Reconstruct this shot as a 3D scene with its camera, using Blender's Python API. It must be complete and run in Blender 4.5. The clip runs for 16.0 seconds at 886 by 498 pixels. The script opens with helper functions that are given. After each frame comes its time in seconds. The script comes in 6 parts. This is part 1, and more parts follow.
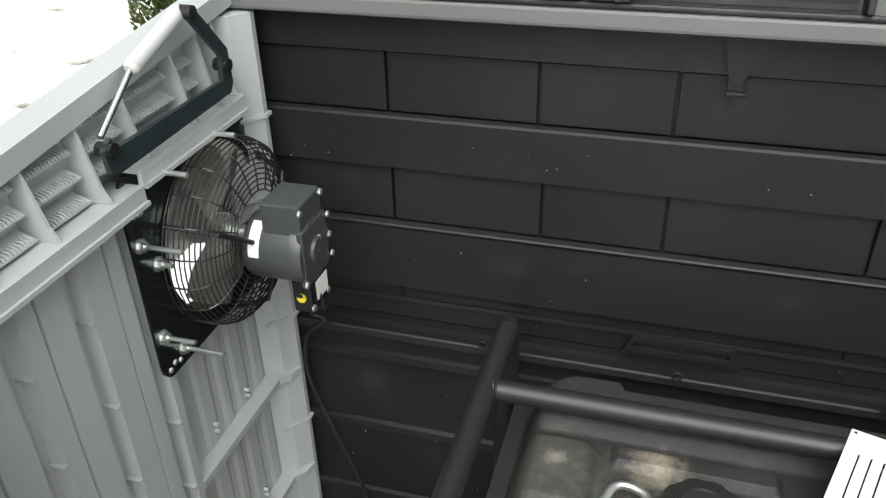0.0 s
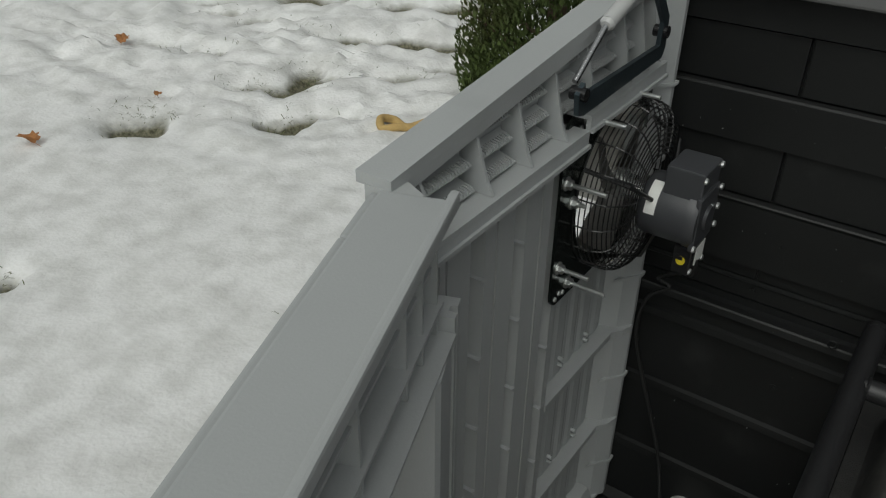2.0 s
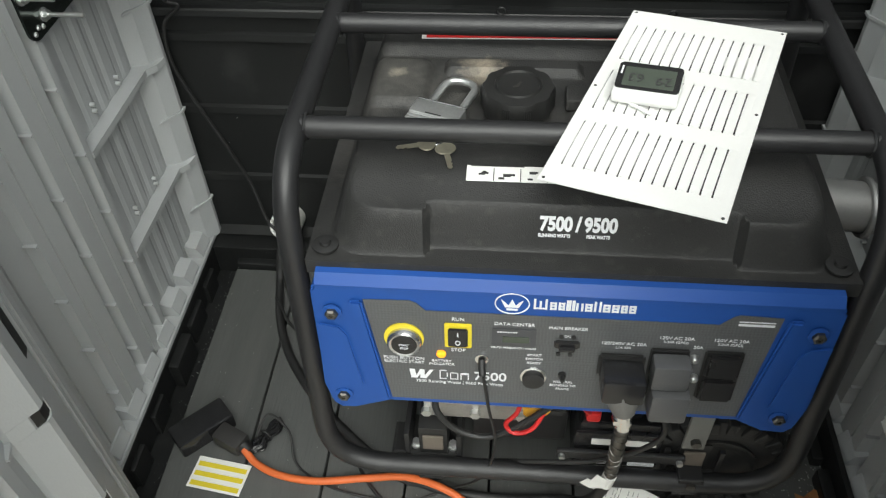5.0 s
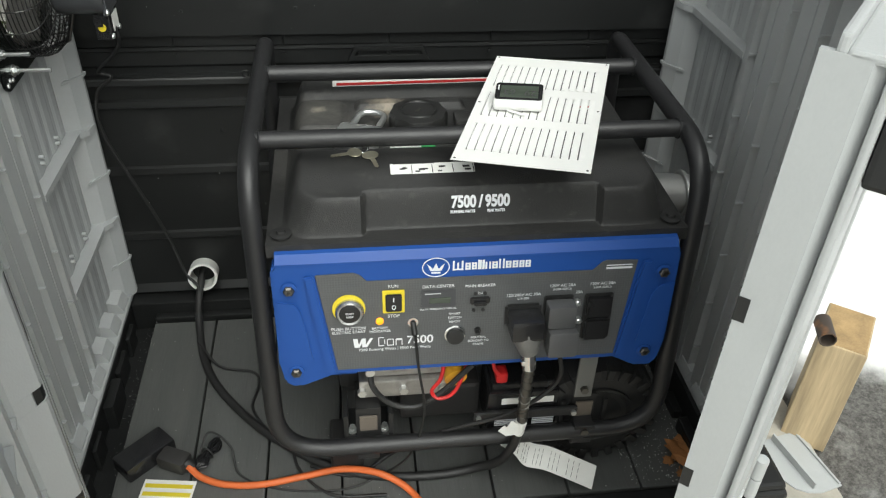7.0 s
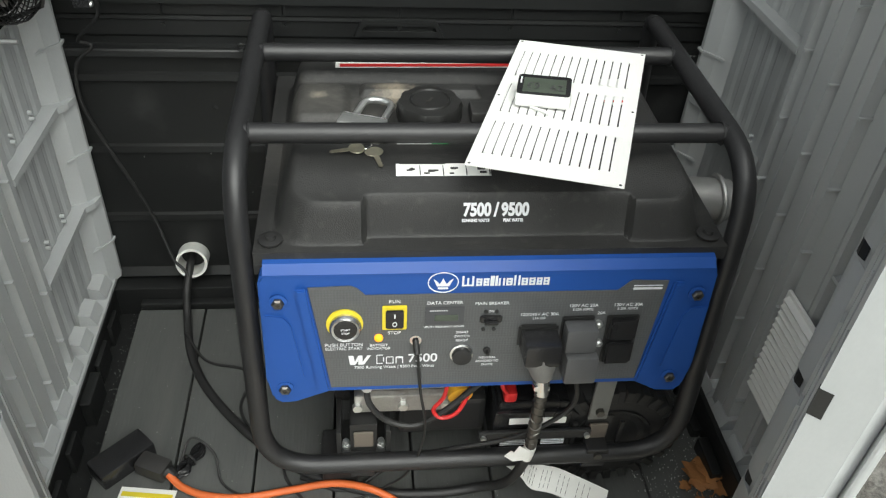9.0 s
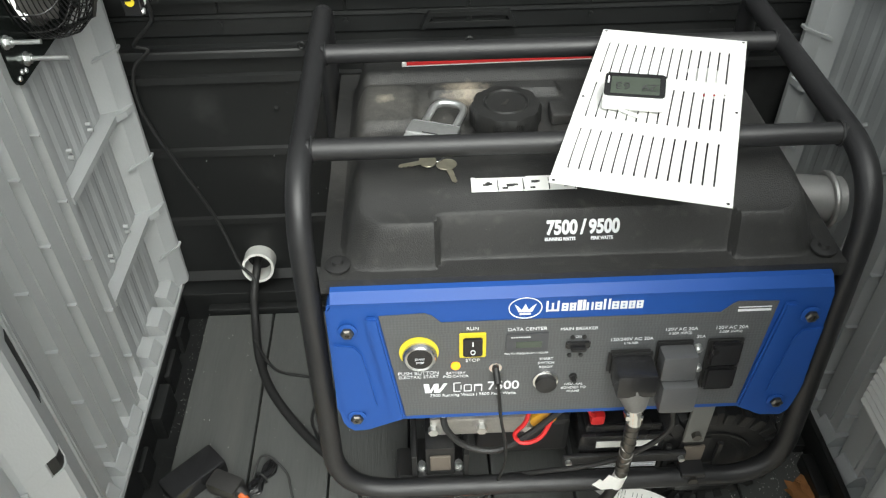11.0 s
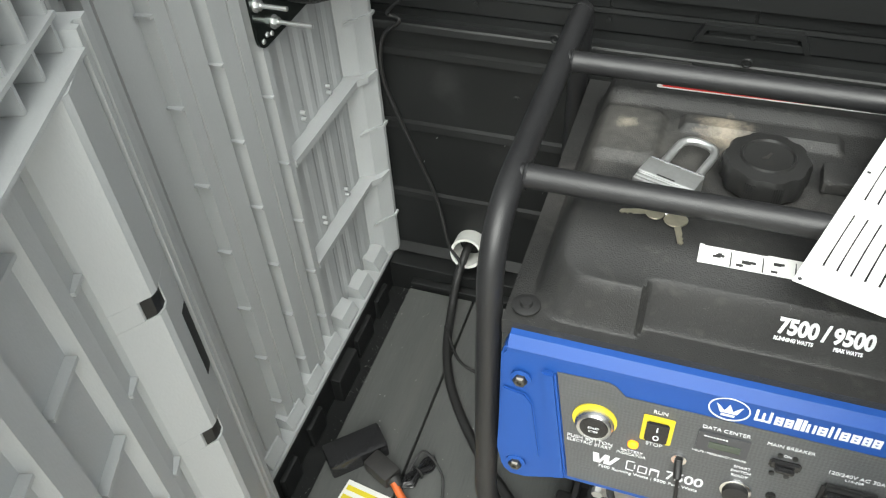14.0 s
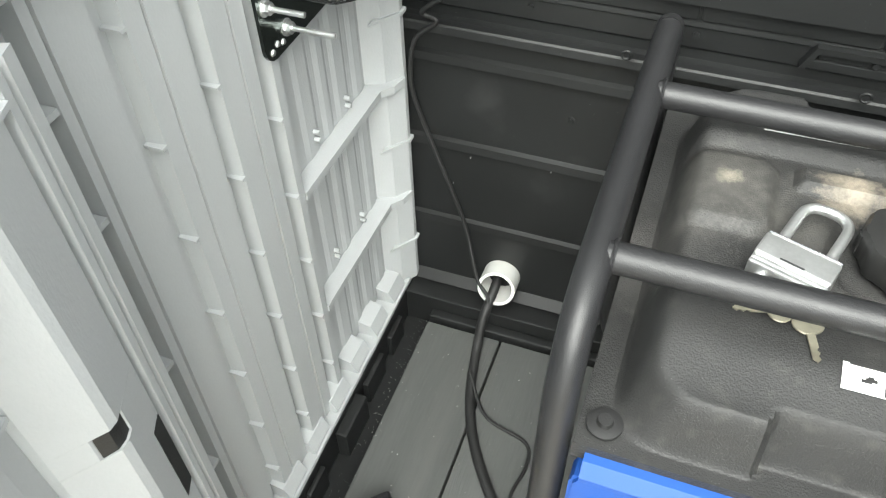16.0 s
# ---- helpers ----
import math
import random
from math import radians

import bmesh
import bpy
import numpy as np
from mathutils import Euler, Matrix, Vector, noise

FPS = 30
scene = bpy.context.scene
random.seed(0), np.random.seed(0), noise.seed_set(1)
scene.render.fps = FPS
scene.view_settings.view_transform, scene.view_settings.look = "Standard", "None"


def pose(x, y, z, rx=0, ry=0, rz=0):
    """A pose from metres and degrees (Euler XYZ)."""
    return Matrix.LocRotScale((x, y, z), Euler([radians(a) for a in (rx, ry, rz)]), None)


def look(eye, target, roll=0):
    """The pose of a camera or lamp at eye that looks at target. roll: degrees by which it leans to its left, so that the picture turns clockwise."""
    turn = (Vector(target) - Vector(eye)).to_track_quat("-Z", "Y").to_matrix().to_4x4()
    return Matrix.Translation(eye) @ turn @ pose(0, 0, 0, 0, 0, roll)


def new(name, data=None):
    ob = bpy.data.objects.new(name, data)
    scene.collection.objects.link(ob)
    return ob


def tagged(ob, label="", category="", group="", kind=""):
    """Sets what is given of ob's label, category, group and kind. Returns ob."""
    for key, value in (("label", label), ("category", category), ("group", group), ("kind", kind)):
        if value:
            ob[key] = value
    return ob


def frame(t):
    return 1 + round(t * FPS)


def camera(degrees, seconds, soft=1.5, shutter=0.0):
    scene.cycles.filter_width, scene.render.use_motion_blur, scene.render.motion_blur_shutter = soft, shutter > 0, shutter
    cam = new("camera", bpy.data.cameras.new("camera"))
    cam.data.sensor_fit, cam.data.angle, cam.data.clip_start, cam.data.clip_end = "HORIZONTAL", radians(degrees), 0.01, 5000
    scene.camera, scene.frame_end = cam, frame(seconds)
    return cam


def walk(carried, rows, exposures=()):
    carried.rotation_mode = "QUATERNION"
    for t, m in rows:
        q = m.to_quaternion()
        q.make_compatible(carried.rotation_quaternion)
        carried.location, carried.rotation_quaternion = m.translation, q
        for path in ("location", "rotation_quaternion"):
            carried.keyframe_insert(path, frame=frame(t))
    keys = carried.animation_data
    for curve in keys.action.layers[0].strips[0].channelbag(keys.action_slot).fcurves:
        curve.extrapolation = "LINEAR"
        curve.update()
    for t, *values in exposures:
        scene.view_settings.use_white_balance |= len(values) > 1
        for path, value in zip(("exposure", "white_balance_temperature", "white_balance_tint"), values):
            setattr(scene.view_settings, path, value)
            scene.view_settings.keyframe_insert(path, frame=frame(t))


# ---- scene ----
cam = camera(57.8, 16.0, 1.2, 0.12)
PATH = [
    (0, (0.127, -0.374, 1.331), (-0.368, 1.263, 0.293), -1.4),
    (0.5, (0.111, -0.374, 1.341), (-0.366, 1.258, 0.288), 0.7),
    (1, (0.031, -0.378, 1.366), (-0.926, 1.005, 0.283), -4.3),
    (1.5, (-0.004, -0.481, 1.365), (-0.963, 0.896, 0.276), -0.5),
    (2, (-0.041, -0.546, 1.346), (-1.002, 0.834, 0.264), 0.6),
    (2.5, (-0.045, -0.554, 1.345), (-0.998, 0.835, 0.267), -3.2),
    (3, (0.067, -0.535, 1.327), (-0.6, 0.989, 0.217), 0.0),
    (3.5, (0.161, -0.514, 1.302), (-0.48, 0.997, 0.159), -2.0),
    (4, (0.19, -0.497, 1.284), (-0.329, 1.008, 0.072), -1.4),
    (4.5, (0.234, -0.532, 1.247), (-0.096, 0.792, -0.216), -3.5),
    (6.8, (0.082, -0.96, 1.247), (0.324, 0.635, 0.066), 2.4),
    (7, (0.099, -0.955, 1.253), (0.321, 0.639, 0.066), 2.1),
    (7.5, (0.084, -0.936, 1.238), (0.342, 0.654, 0.053), 3.1),
    (8, (0.082, -0.928, 1.239), (0.337, 0.659, 0.05), 4.5),
    (8.2, (0.075, -0.911, 1.235), (0.348, 0.664, 0.034), 4.9),
    (10.3, (0.184, -0.68, 1.232), (0.243, 0.808, -0.104), 1.3),
    (10.5, (0.139, -0.683, 1.215), (0.196, 0.813, -0.111), 1.1),
    (11, (0.103, -0.682, 1.23), (0.143, 0.799, -0.113), -1.0),
    (11.5, (0.125, -0.689, 1.237), (0.181, 0.784, -0.115), -1.9),
    (12, (0.107, -0.694, 1.232), (0.16, 0.775, -0.123), -0.6),
    (12.5, (0.031, -0.681, 1.199), (0.002, 0.802, -0.143), 2.3),
    (13, (0.041, -0.646, 1.19), (-0.031, 0.831, -0.156), 3.8),
    (13.5, (0.129, -0.575, 1.223), (-0.2, 0.853, -0.137), -1.1),
    (14, (0.127, -0.533, 1.232), (-0.397, 0.785, -0.178), -4.2),
    (14.5, (0.087, -0.463, 1.228), (-0.429, 0.843, -0.197), -3.8),
    (15, (0.041, -0.426, 1.219), (-0.461, 0.868, -0.221), -3.3),
    (15.5, (0.011, -0.393, 1.197), (-0.498, 0.89, -0.25), -2.7),
    (16, (-0.003, -0.336, 1.161), (-0.5, 0.932, -0.304), -1.7),
]

EXPOSE = [(0.0, 0.95), (0.9, 0.65), (1.2, -0.5), (1.5, -0.75), (2.5, -0.8), (2.8, -0.75), (3.05, -0.58), (3.3, 0.25), (3.6, 0.85), (4.0, 1.2), (4.6, 0.78), (6.8, 0.65), (8.2, 0.70), (10.3, 1.08), (12.0, 1.13), (13.5, 1.2), (14.0, 1.32), (14.5, 1.48), (15.0, 1.74), (16.0, 2.06)]
walk(cam, [(t, look(eye, target, roll)) for t, eye, target, roll in PATH], EXPOSE)

# ---- light: an overcast winter day ----
world = bpy.data.worlds.new("overcast_sky")
scene.world = world
world.use_nodes = True
wn, wl = world.node_tree.nodes, world.node_tree.links
sky = wn.new("ShaderNodeTexSky")
sky.sky_type, sky.sun_disc = "NISHITA", False
sky.sun_elevation, sky.sun_rotation = radians(52.5), radians(169)
sky.air_density, sky.dust_density = 1.0, 4.0
pale = wn.new("ShaderNodeHueSaturation")
pale.inputs["Saturation"].default_value = 0.12
wl.new(sky.outputs[0], pale.inputs["Color"])
tint = wn.new("ShaderNodeMix")
tint.data_type, tint.blend_type = "RGBA", "MULTIPLY"
tint.inputs["Factor"].default_value = 1.0
tint.inputs[7].default_value = (0.965, 1.0, 0.965, 1)
wl.new(pale.outputs[0], tint.inputs[6])
wl.new(tint.outputs[2], wn["Background"].inputs["Color"])
wn["Background"].inputs["Strength"].default_value = 0.12
sun = new("sun", bpy.data.lights.new("sun", "SUN"))
sun.data.energy, sun.data.angle, sun.data.color = 1.4, radians(60), (0.965, 0.99, 0.935)
sun.matrix_basis = look((0.92, -4.75, 6.3), (0, 0, 0))

# ---- materials ----


def material(name, base, rough=0.5, metal=0.0, vary=0.12, scale=8.0, grain=300.0, bump=0.15, dirt=None, dirt_amount=0.0, dirt_scale=5.0, stretch=(1, 1, 1), spread=0.0, spec=0.5):
    """A surface with broad and fine variation, relief and stains."""
    m = bpy.data.materials.new(name)
    m.use_nodes = True
    n, l = m.node_tree.nodes, m.node_tree.links
    p = n["Principled BSDF"]
    p.inputs["Metallic"].default_value = metal
    p.inputs["Specular IOR Level"].default_value = spec
    co = n.new("ShaderNodeTexCoord")
    mp = n.new("ShaderNodeMapping")
    mp.inputs["Scale"].default_value = stretch
    l.new(co.outputs["Object"], mp.inputs["Vector"])

    def noise_at(s, detail=4.0):
        t = n.new("ShaderNodeTexNoise")
        t.inputs["Scale"].default_value, t.inputs["Detail"].default_value = s, detail
        l.new(mp.outputs[0], t.inputs["Vector"])
        return t.outputs["Fac"]

    def mathn(op, a, b):
        t = n.new("ShaderNodeMath")
        t.operation = op
        for i, v in enumerate((a, b)):
            if isinstance(v, (int, float)):
                t.inputs[i].default_value = v
            else:
                l.new(v, t.inputs[i])
        return t.outputs[0]

    broad, fine = noise_at(scale), noise_at(grain, 2.0)
    factor = mathn("ADD", mathn("MULTIPLY", mathn("SUBTRACT", broad, 0.5), 2.4 * vary), mathn("MULTIPLY", mathn("SUBTRACT", fine, 0.5), vary))
    if spread:
        info = n.new("ShaderNodeObjectInfo")
        factor = mathn("ADD", factor, mathn("MULTIPLY", mathn("SUBTRACT", info.outputs["Random"], 0.5), spread))
    bright = n.new("ShaderNodeMix")
    bright.data_type, bright.blend_type = "RGBA", "MULTIPLY"
    bright.inputs["Factor"].default_value = 1.0
    bright.inputs[6].default_value = (*base, 1)
    grey = n.new("ShaderNodeCombineColor")
    f1 = mathn("ADD", factor, 1.0)
    for i in range(3):
        l.new(f1, grey.inputs[i])
    l.new(grey.outputs[0], bright.inputs[7])
    colour = bright.outputs[2]
    if dirt:
        ramp = n.new("ShaderNodeMapRange")
        ramp.inputs["From Min"].default_value, ramp.inputs["From Max"].default_value = 0.62 - 0.25 * dirt_amount, 0.75
        ramp.inputs["To Max"].default_value = min(1.0, 0.3 + dirt_amount)
        l.new(noise_at(dirt_scale, 8.0), ramp.inputs["Value"])
        mix = n.new("ShaderNodeMix")
        mix.data_type = "RGBA"
        l.new(ramp.outputs[0], mix.inputs["Factor"])
        l.new(colour, mix.inputs[6])
        mix.inputs[7].default_value = (*dirt, 1)
        colour = mix.outputs[2]
    l.new(colour, p.inputs["Base Color"])
    l.new(mathn("ADD", mathn("MULTIPLY", mathn("SUBTRACT", broad, 0.5), 0.25), rough), p.inputs["Roughness"])
    bp = n.new("ShaderNodeBump")
    bp.inputs["Strength"].default_value, bp.inputs["Distance"].default_value = bump, 0.0015
    l.new(fine, bp.inputs["Height"])
    l.new(bp.outputs[0], p.inputs["Normal"])
    return m


GREY = material("grey_plastic", (0.40, 0.414, 0.415), 0.46, vary=0.07, scale=5, grain=420, bump=0.12, dirt=(0.30, 0.31, 0.31), dirt_amount=0.12, dirt_scale=7, stretch=(1, 1, 0.5))
BLACKP = material("black_plastic", (0.0130, 0.0137, 0.0137), 0.45, spec=0.37, vary=0.30, scale=6, grain=700, bump=0.12, dirt=(0.05, 0.05, 0.05), dirt_amount=0.1, dirt_scale=9)
LIDM = material("charcoal_plastic", (0.10, 0.10, 0.10), 0.45, vary=0.1, grain=300)
DECK = material("composite_deck", (0.080, 0.083, 0.080), 0.7, vary=0.25, scale=14, grain=260, bump=0.5, stretch=(1, 0.08, 1), spread=0.25, dirt=(0.11, 0.11, 0.105), dirt_amount=0.2, dirt_scale=9)
TUBE = material("black_powder_coat", (0.018, 0.018, 0.019), 0.4, vary=0.15, scale=20, grain=900, bump=0.25)
TANKM = material("tank_plastic", (0.027, 0.027, 0.0264), 0.54, vary=0.35, scale=14, grain=520, bump=0.55, spec=0.40, dirt=(0.070, 0.068, 0.062), dirt_amount=0.16, dirt_scale=46)
CAPM = material("cap_plastic", (0.018, 0.018, 0.0175), 0.36, vary=0.2, scale=12, grain=700, bump=0.15, dirt=(0.07, 0.065, 0.055), dirt_amount=0.12, dirt_scale=30)


def stain(m, at, radius, colour, amount):
    """A dried dusty smear with a ragged rim round one spot."""
    n, l = m.node_tree.nodes, m.node_tree.links
    p = n["Principled BSDF"]
    before = p.inputs["Base Color"].links[0].from_socket
    co, nz, far = n.new("ShaderNodeTexCoord"), n.new("ShaderNodeTexNoise"), n.new("ShaderNodeVectorMath")
    nz.inputs["Scale"].default_value, nz.inputs["Detail"].default_value = 62.0, 9.0
    nz.inputs["Roughness"].default_value = 0.78
    l.new(co.outputs["Object"], nz.inputs["Vector"])
    far.operation = "DISTANCE"
    l.new(co.outputs["Object"], far.inputs[0])
    far.inputs[1].default_value = at
    ragged = n.new("ShaderNodeMath")
    ragged.operation, ragged.inputs[1].default_value = "MULTIPLY_ADD", -2.4 * radius
    l.new(nz.outputs["Fac"], ragged.inputs[0])
    l.new(far.outputs["Value"], ragged.inputs[2])
    reach = n.new("ShaderNodeMapRange")
    reach.inputs["From Min"].default_value, reach.inputs["From Max"].default_value = -0.1 * radius, -1.1 * radius
    reach.inputs["To Max"].default_value = amount
    l.new(ragged.outputs[0], reach.inputs["Value"])
    mix = n.new("ShaderNodeMix")
    mix.data_type = "RGBA"
    l.new(reach.outputs[0], mix.inputs["Factor"])
    l.new(before, mix.inputs[6])
    mix.inputs[7].default_value = (*colour, 1)
    l.new(mix.outputs[2], p.inputs["Base Color"])


stain(TANKM, (0.168, 0.345, 0.61), 0.036, (0.36, 0.31, 0.24), 0.68)
stain(TANKM, (0.048, 0.320, 0.606), 0.075, (0.115, 0.11, 0.10), 0.55)
stain(TANKM, (0.050, 0.330, 0.606), 0.014, (0.32, 0.29, 0.23), 0.75)
stain(TANKM, (0.120, 0.275, 0.598), 0.060, (0.11, 0.105, 0.095), 0.45)
stain(TANKM, (0.29, 0.225, 0.605), 0.06, (0.11, 0.105, 0.098), 0.4)
stain(TANKM, (0.19, 0.19, 0.605), 0.06, (0.11, 0.105, 0.098), 0.35)
stain(TANKM, (-0.015, 0.25, 0.56), 0.09, (0.11, 0.105, 0.098), 0.4)


def flecks(m, scale, size, colour):
    """Tiny scattered flecks of dust and scratches."""
    n, l = m.node_tree.nodes, m.node_tree.links
    p = n["Principled BSDF"]
    before = p.inputs["Base Color"].links[0].from_socket
    co, vo, nz = n.new("ShaderNodeTexCoord"), n.new("ShaderNodeTexVoronoi"), n.new("ShaderNodeTexNoise")
    vo.inputs["Scale"].default_value, nz.inputs["Scale"].default_value = scale, scale * 0.12
    l.new(co.outputs["Object"], vo.inputs["Vector"])
    l.new(co.outputs["Object"], nz.inputs["Vector"])
    thin = n.new("ShaderNodeMapRange")
    thin.inputs["From Min"].default_value, thin.inputs["From Max"].default_value = 0.50, 0.70
    thin.inputs["To Max"].default_value = size
    l.new(nz.outputs["Fac"], thin.inputs["Value"])
    near = n.new("ShaderNodeMath")
    near.operation = "LESS_THAN"
    l.new(vo.outputs["Distance"], near.inputs[0])
    l.new(thin.outputs[0], near.inputs[1])
    mix = n.new("ShaderNodeMix")
    mix.data_type = "RGBA"
    l.new(near.outputs[0], mix.inputs["Factor"])
    l.new(before, mix.inputs[6])
    mix.inputs[7].default_value = (*colour, 1)
    l.new(mix.outputs[2], p.inputs["Base Color"])


flecks(TANKM, 430.0, 0.16, (0.15, 0.147, 0.138))
flecks(BLACKP, 130.0, 0.07, (0.16, 0.16, 0.155))
flecks(DECK, 340.0, 0.15, (0.17, 0.168, 0.16))
flecks(TUBE, 300.0, 0.09, (0.16, 0.16, 0.16))
BLUE = material("blue_paint", (0.0145, 0.069, 0.285), 0.42, spec=0.28, vary=0.08, scale=6, grain=500, bump=0.06)
PANELG = material("panel_grey", (0.085, 0.088, 0.09), 0.5, vary=0.15, scale=30, grain=260, bump=0.4)
pn, pl = PANELG.node_tree.nodes, PANELG.node_tree.links
pc, pm_, px, pk = pn.new("ShaderNodeTexCoord"), pn.new("ShaderNodeMapping"), pn.new("ShaderNodeMix"), pn.new("ShaderNodeTexChecker")
pm_.inputs["Rotation"].default_value = (0, radians(45), 0)
pl.new(pc.outputs["Object"], pm_.inputs["Vector"])
pl.new(pm_.outputs[0], pk.inputs["Vector"])
pk.inputs["Scale"].default_value = 330
pk.inputs["Color1"].default_value, pk.inputs["Color2"].default_value = (1.07, 1.07, 1.07, 1), (0.90, 0.90, 0.90, 1)
px.data_type, px.blend_type = "RGBA", "MULTIPLY"
px.inputs["Factor"].default_value = 1.0
old = pn["Principled BSDF"].inputs["Base Color"].links[0].from_socket
pl.new(old, px.inputs[6])
pl.new(pk.outputs[0], px.inputs[7])
pl.new(px.outputs[2], pn["Principled BSDF"].inputs["Base Color"])
BLACK = material("black_rubber", (0.016, 0.016, 0.016), 0.55, vary=0.2, scale=20, grain=400)
GLOSSB = material("black_gloss", (0.014, 0.014, 0.015), 0.24, vary=0.1)
PLATE = material("black_oiled_steel", (0.085, 0.10, 0.092), 0.2, metal=0.9, vary=0.3, scale=14, bump=0.1, dirt=(0.10, 0.11, 0.10), dirt_amount=0.15, dirt_scale=16)
MOTORM = material("motor_grey_paint", (0.055, 0.057, 0.062), 0.38, vary=0.08, grain=600)
WIREM = material("black_wire", (0.012, 0.012, 0.012), 0.3, vary=0.1)
ZINC = material("zinc_steel", (0.72, 0.73, 0.72), 0.33, metal=0.9, vary=0.15, scale=40)
DULL = material("dull_steel", (0.13, 0.125, 0.115), 0.4, metal=0.9, vary=0.2, scale=60)
POLISH = material("polished_bezel", (0.55, 0.55, 0.54), 0.25, metal=0.9, vary=0.05)
CHROME = material("chrome", (0.8, 0.8, 0.8), 0.12, metal=1.0, vary=0.05)
ALLOY = material("cast_alloy", (0.42, 0.41, 0.39), 0.5, metal=0.8, vary=0.2, scale=30, bump=0.5, dirt=(0.12, 0.11, 0.1), dirt_amount=0.3, dirt_scale=20)
ARMM = material("blued_steel", (0.055, 0.075, 0.085), 0.35, metal=0.6, vary=0.2, scale=20)
WHITE = material("white_enamel", (0.78, 0.78, 0.76), 0.4, vary=0.04, scale=20, bump=0.05)
PVC = material("white_pvc", (0.72, 0.72, 0.69), 0.4, vary=0.06, scale=30)
PRINT = material("white_print", (0.75, 0.76, 0.78), 0.5, vary=0.03)
PAPER = material("paper_label", (0.76, 0.76, 0.73), 0.6, vary=0.06, scale=30)
INK = material("ink", (0.03, 0.03, 0.03), 0.6)
YELLOW = material("yellow_print", (0.70, 0.56, 0.03), 0.45, vary=0.05)
AMBERP = material("amber_plastic", (0.72, 0.36, 0.03), 0.45, vary=0.1)
RED = material("red_rubber", (0.55, 0.02, 0.02), 0.4, vary=0.1)
ORANGE = material("orange_rubber", (0.62, 0.13, 0.03), 0.5, vary=0.1, scale=40)
LCD = material("lcd_glass", (0.060, 0.074, 0.058), 0.15, vary=0.1)
STRUT = material("strut_white", (0.50, 0.505, 0.50), 0.35, vary=0.05)
WOOD = material("pine", (0.44, 0.34, 0.205), 0.65, vary=0.55, scale=34, grain=200, bump=0.5, stretch=(1, 1, 0.07))
ENDGRAIN = material("pine_end", (0.37, 0.25, 0.12), 0.75, vary=0.4, scale=30, grain=260, bump=0.6)
CONCRETE = material("concrete", (0.42, 0.39, 0.33), 0.85, vary=0.2, scale=7, grain=150, bump=0.6, dirt=(0.2, 0.19, 0.17), dirt_amount=0.25, dirt_scale=6)
LEAFM = material("dry_leaf", (0.36, 0.155, 0.05), 0.7, vary=0.3, scale=40, grain=200, bump=0.5)
GREENL = material("evergreen", (0.050, 0.075, 0.014), 0.75, vary=0.6, scale=3.5, grain=60, bump=0.2, dirt=(0.085, 0.055, 0.02), dirt_amount=0.4, dirt_scale=2.5)
BARK = material("bark", (0.10, 0.07, 0.045), 0.9, vary=0.4, scale=20, bump=0.8)
STRAW = material("tan_rope", (0.50, 0.34, 0.13), 0.8, vary=0.2, scale=60)
GRIT = material("sawdust", (0.55, 0.55, 0.53), 0.9, vary=0.2)
KEYM = material("nickel_brass", (0.62, 0.58, 0.45), 0.35, metal=0.9, vary=0.15, scale=80)

glow = bpy.data.materials.new("amber_lamp")
glow.use_nodes = True
gp = glow.node_tree.nodes["Principled BSDF"]
gp.inputs["Base Color"].default_value = (0.9, 0.35, 0.02, 1)
gp.inputs["Emission Color"].default_value = (1.0, 0.30, 0.0, 1)
gp.inputs["Emission Strength"].default_value = 0.7

# snow that thins out to wet grass and asphalt where it lies low
SNOW = bpy.data.materials.new("snow_ground")
SNOW.use_nodes = True
sn, sl = SNOW.node_tree.nodes, SNOW.node_tree.links
sp = sn["Principled BSDF"]
geo = sn.new("ShaderNodeNewGeometry")
sep = sn.new("ShaderNodeSeparateXYZ")
sl.new(geo.outputs["Position"], sep.inputs[0])
n1, n2 = (sn.new("ShaderNodeTexNoise") for _ in range(2))
for nn, sc, de in ((n1, 9.0, 8.0), (n2, 70.0, 6.0)):
    nn.inputs["Scale"].default_value, nn.inputs["Detail"].default_value = sc, de
    sl.new(geo.outputs["Position"], nn.inputs["Vector"])
hm = sn.new("ShaderNodeMath"); hm.operation = "MULTIPLY_ADD"
sl.new(n1.outputs["Fac"], hm.inputs[0]); hm.inputs[1].default_value = 0.05
sl.new(sep.outputs["Z"], hm.inputs[2])
cover = sn.new("ShaderNodeMapRange")
cover.inputs["From Min"].default_value, cover.inputs["From Max"].default_value = -0.075, -0.035
sl.new(hm.outputs[0], cover.inputs["Value"])
bare = sn.new("ShaderNodeValToRGB")
bare.color_ramp.elements[0].color, bare.color_ramp.elements[1].color = (0.06, 0.058, 0.032, 1), (0.22, 0.21, 0.14, 1)
bare.color_ramp.elements[0].position, bare.color_ramp.elements[1].position = 0.35, 0.68
sl.new(n2.outputs["Fac"], bare.inputs[0])
tar = sn.new("ShaderNodeValToRGB")
tar.color_ramp.elements[0].color, tar.color_ramp.elements[1].color = (0.05, 0.048, 0.044, 1), (0.22, 0.212, 0.195, 1)
tar.color_ramp.elements[0].position, tar.color_ramp.elements[1].position = 0.42, 0.74
n4 = sn.new("ShaderNodeTexNoise")
n4.inputs["Scale"].default_value, n4.inputs["Detail"].default_value, n4.inputs["Roughness"].default_value = 90.0, 10.0, 0.8
sl.new(geo.outputs["Position"], n4.inputs["Vector"])
sl.new(n4.outputs["Fac"], tar.inputs[0])
beside = sn.new("ShaderNodeMath"); beside.operation = "GREATER_THAN"
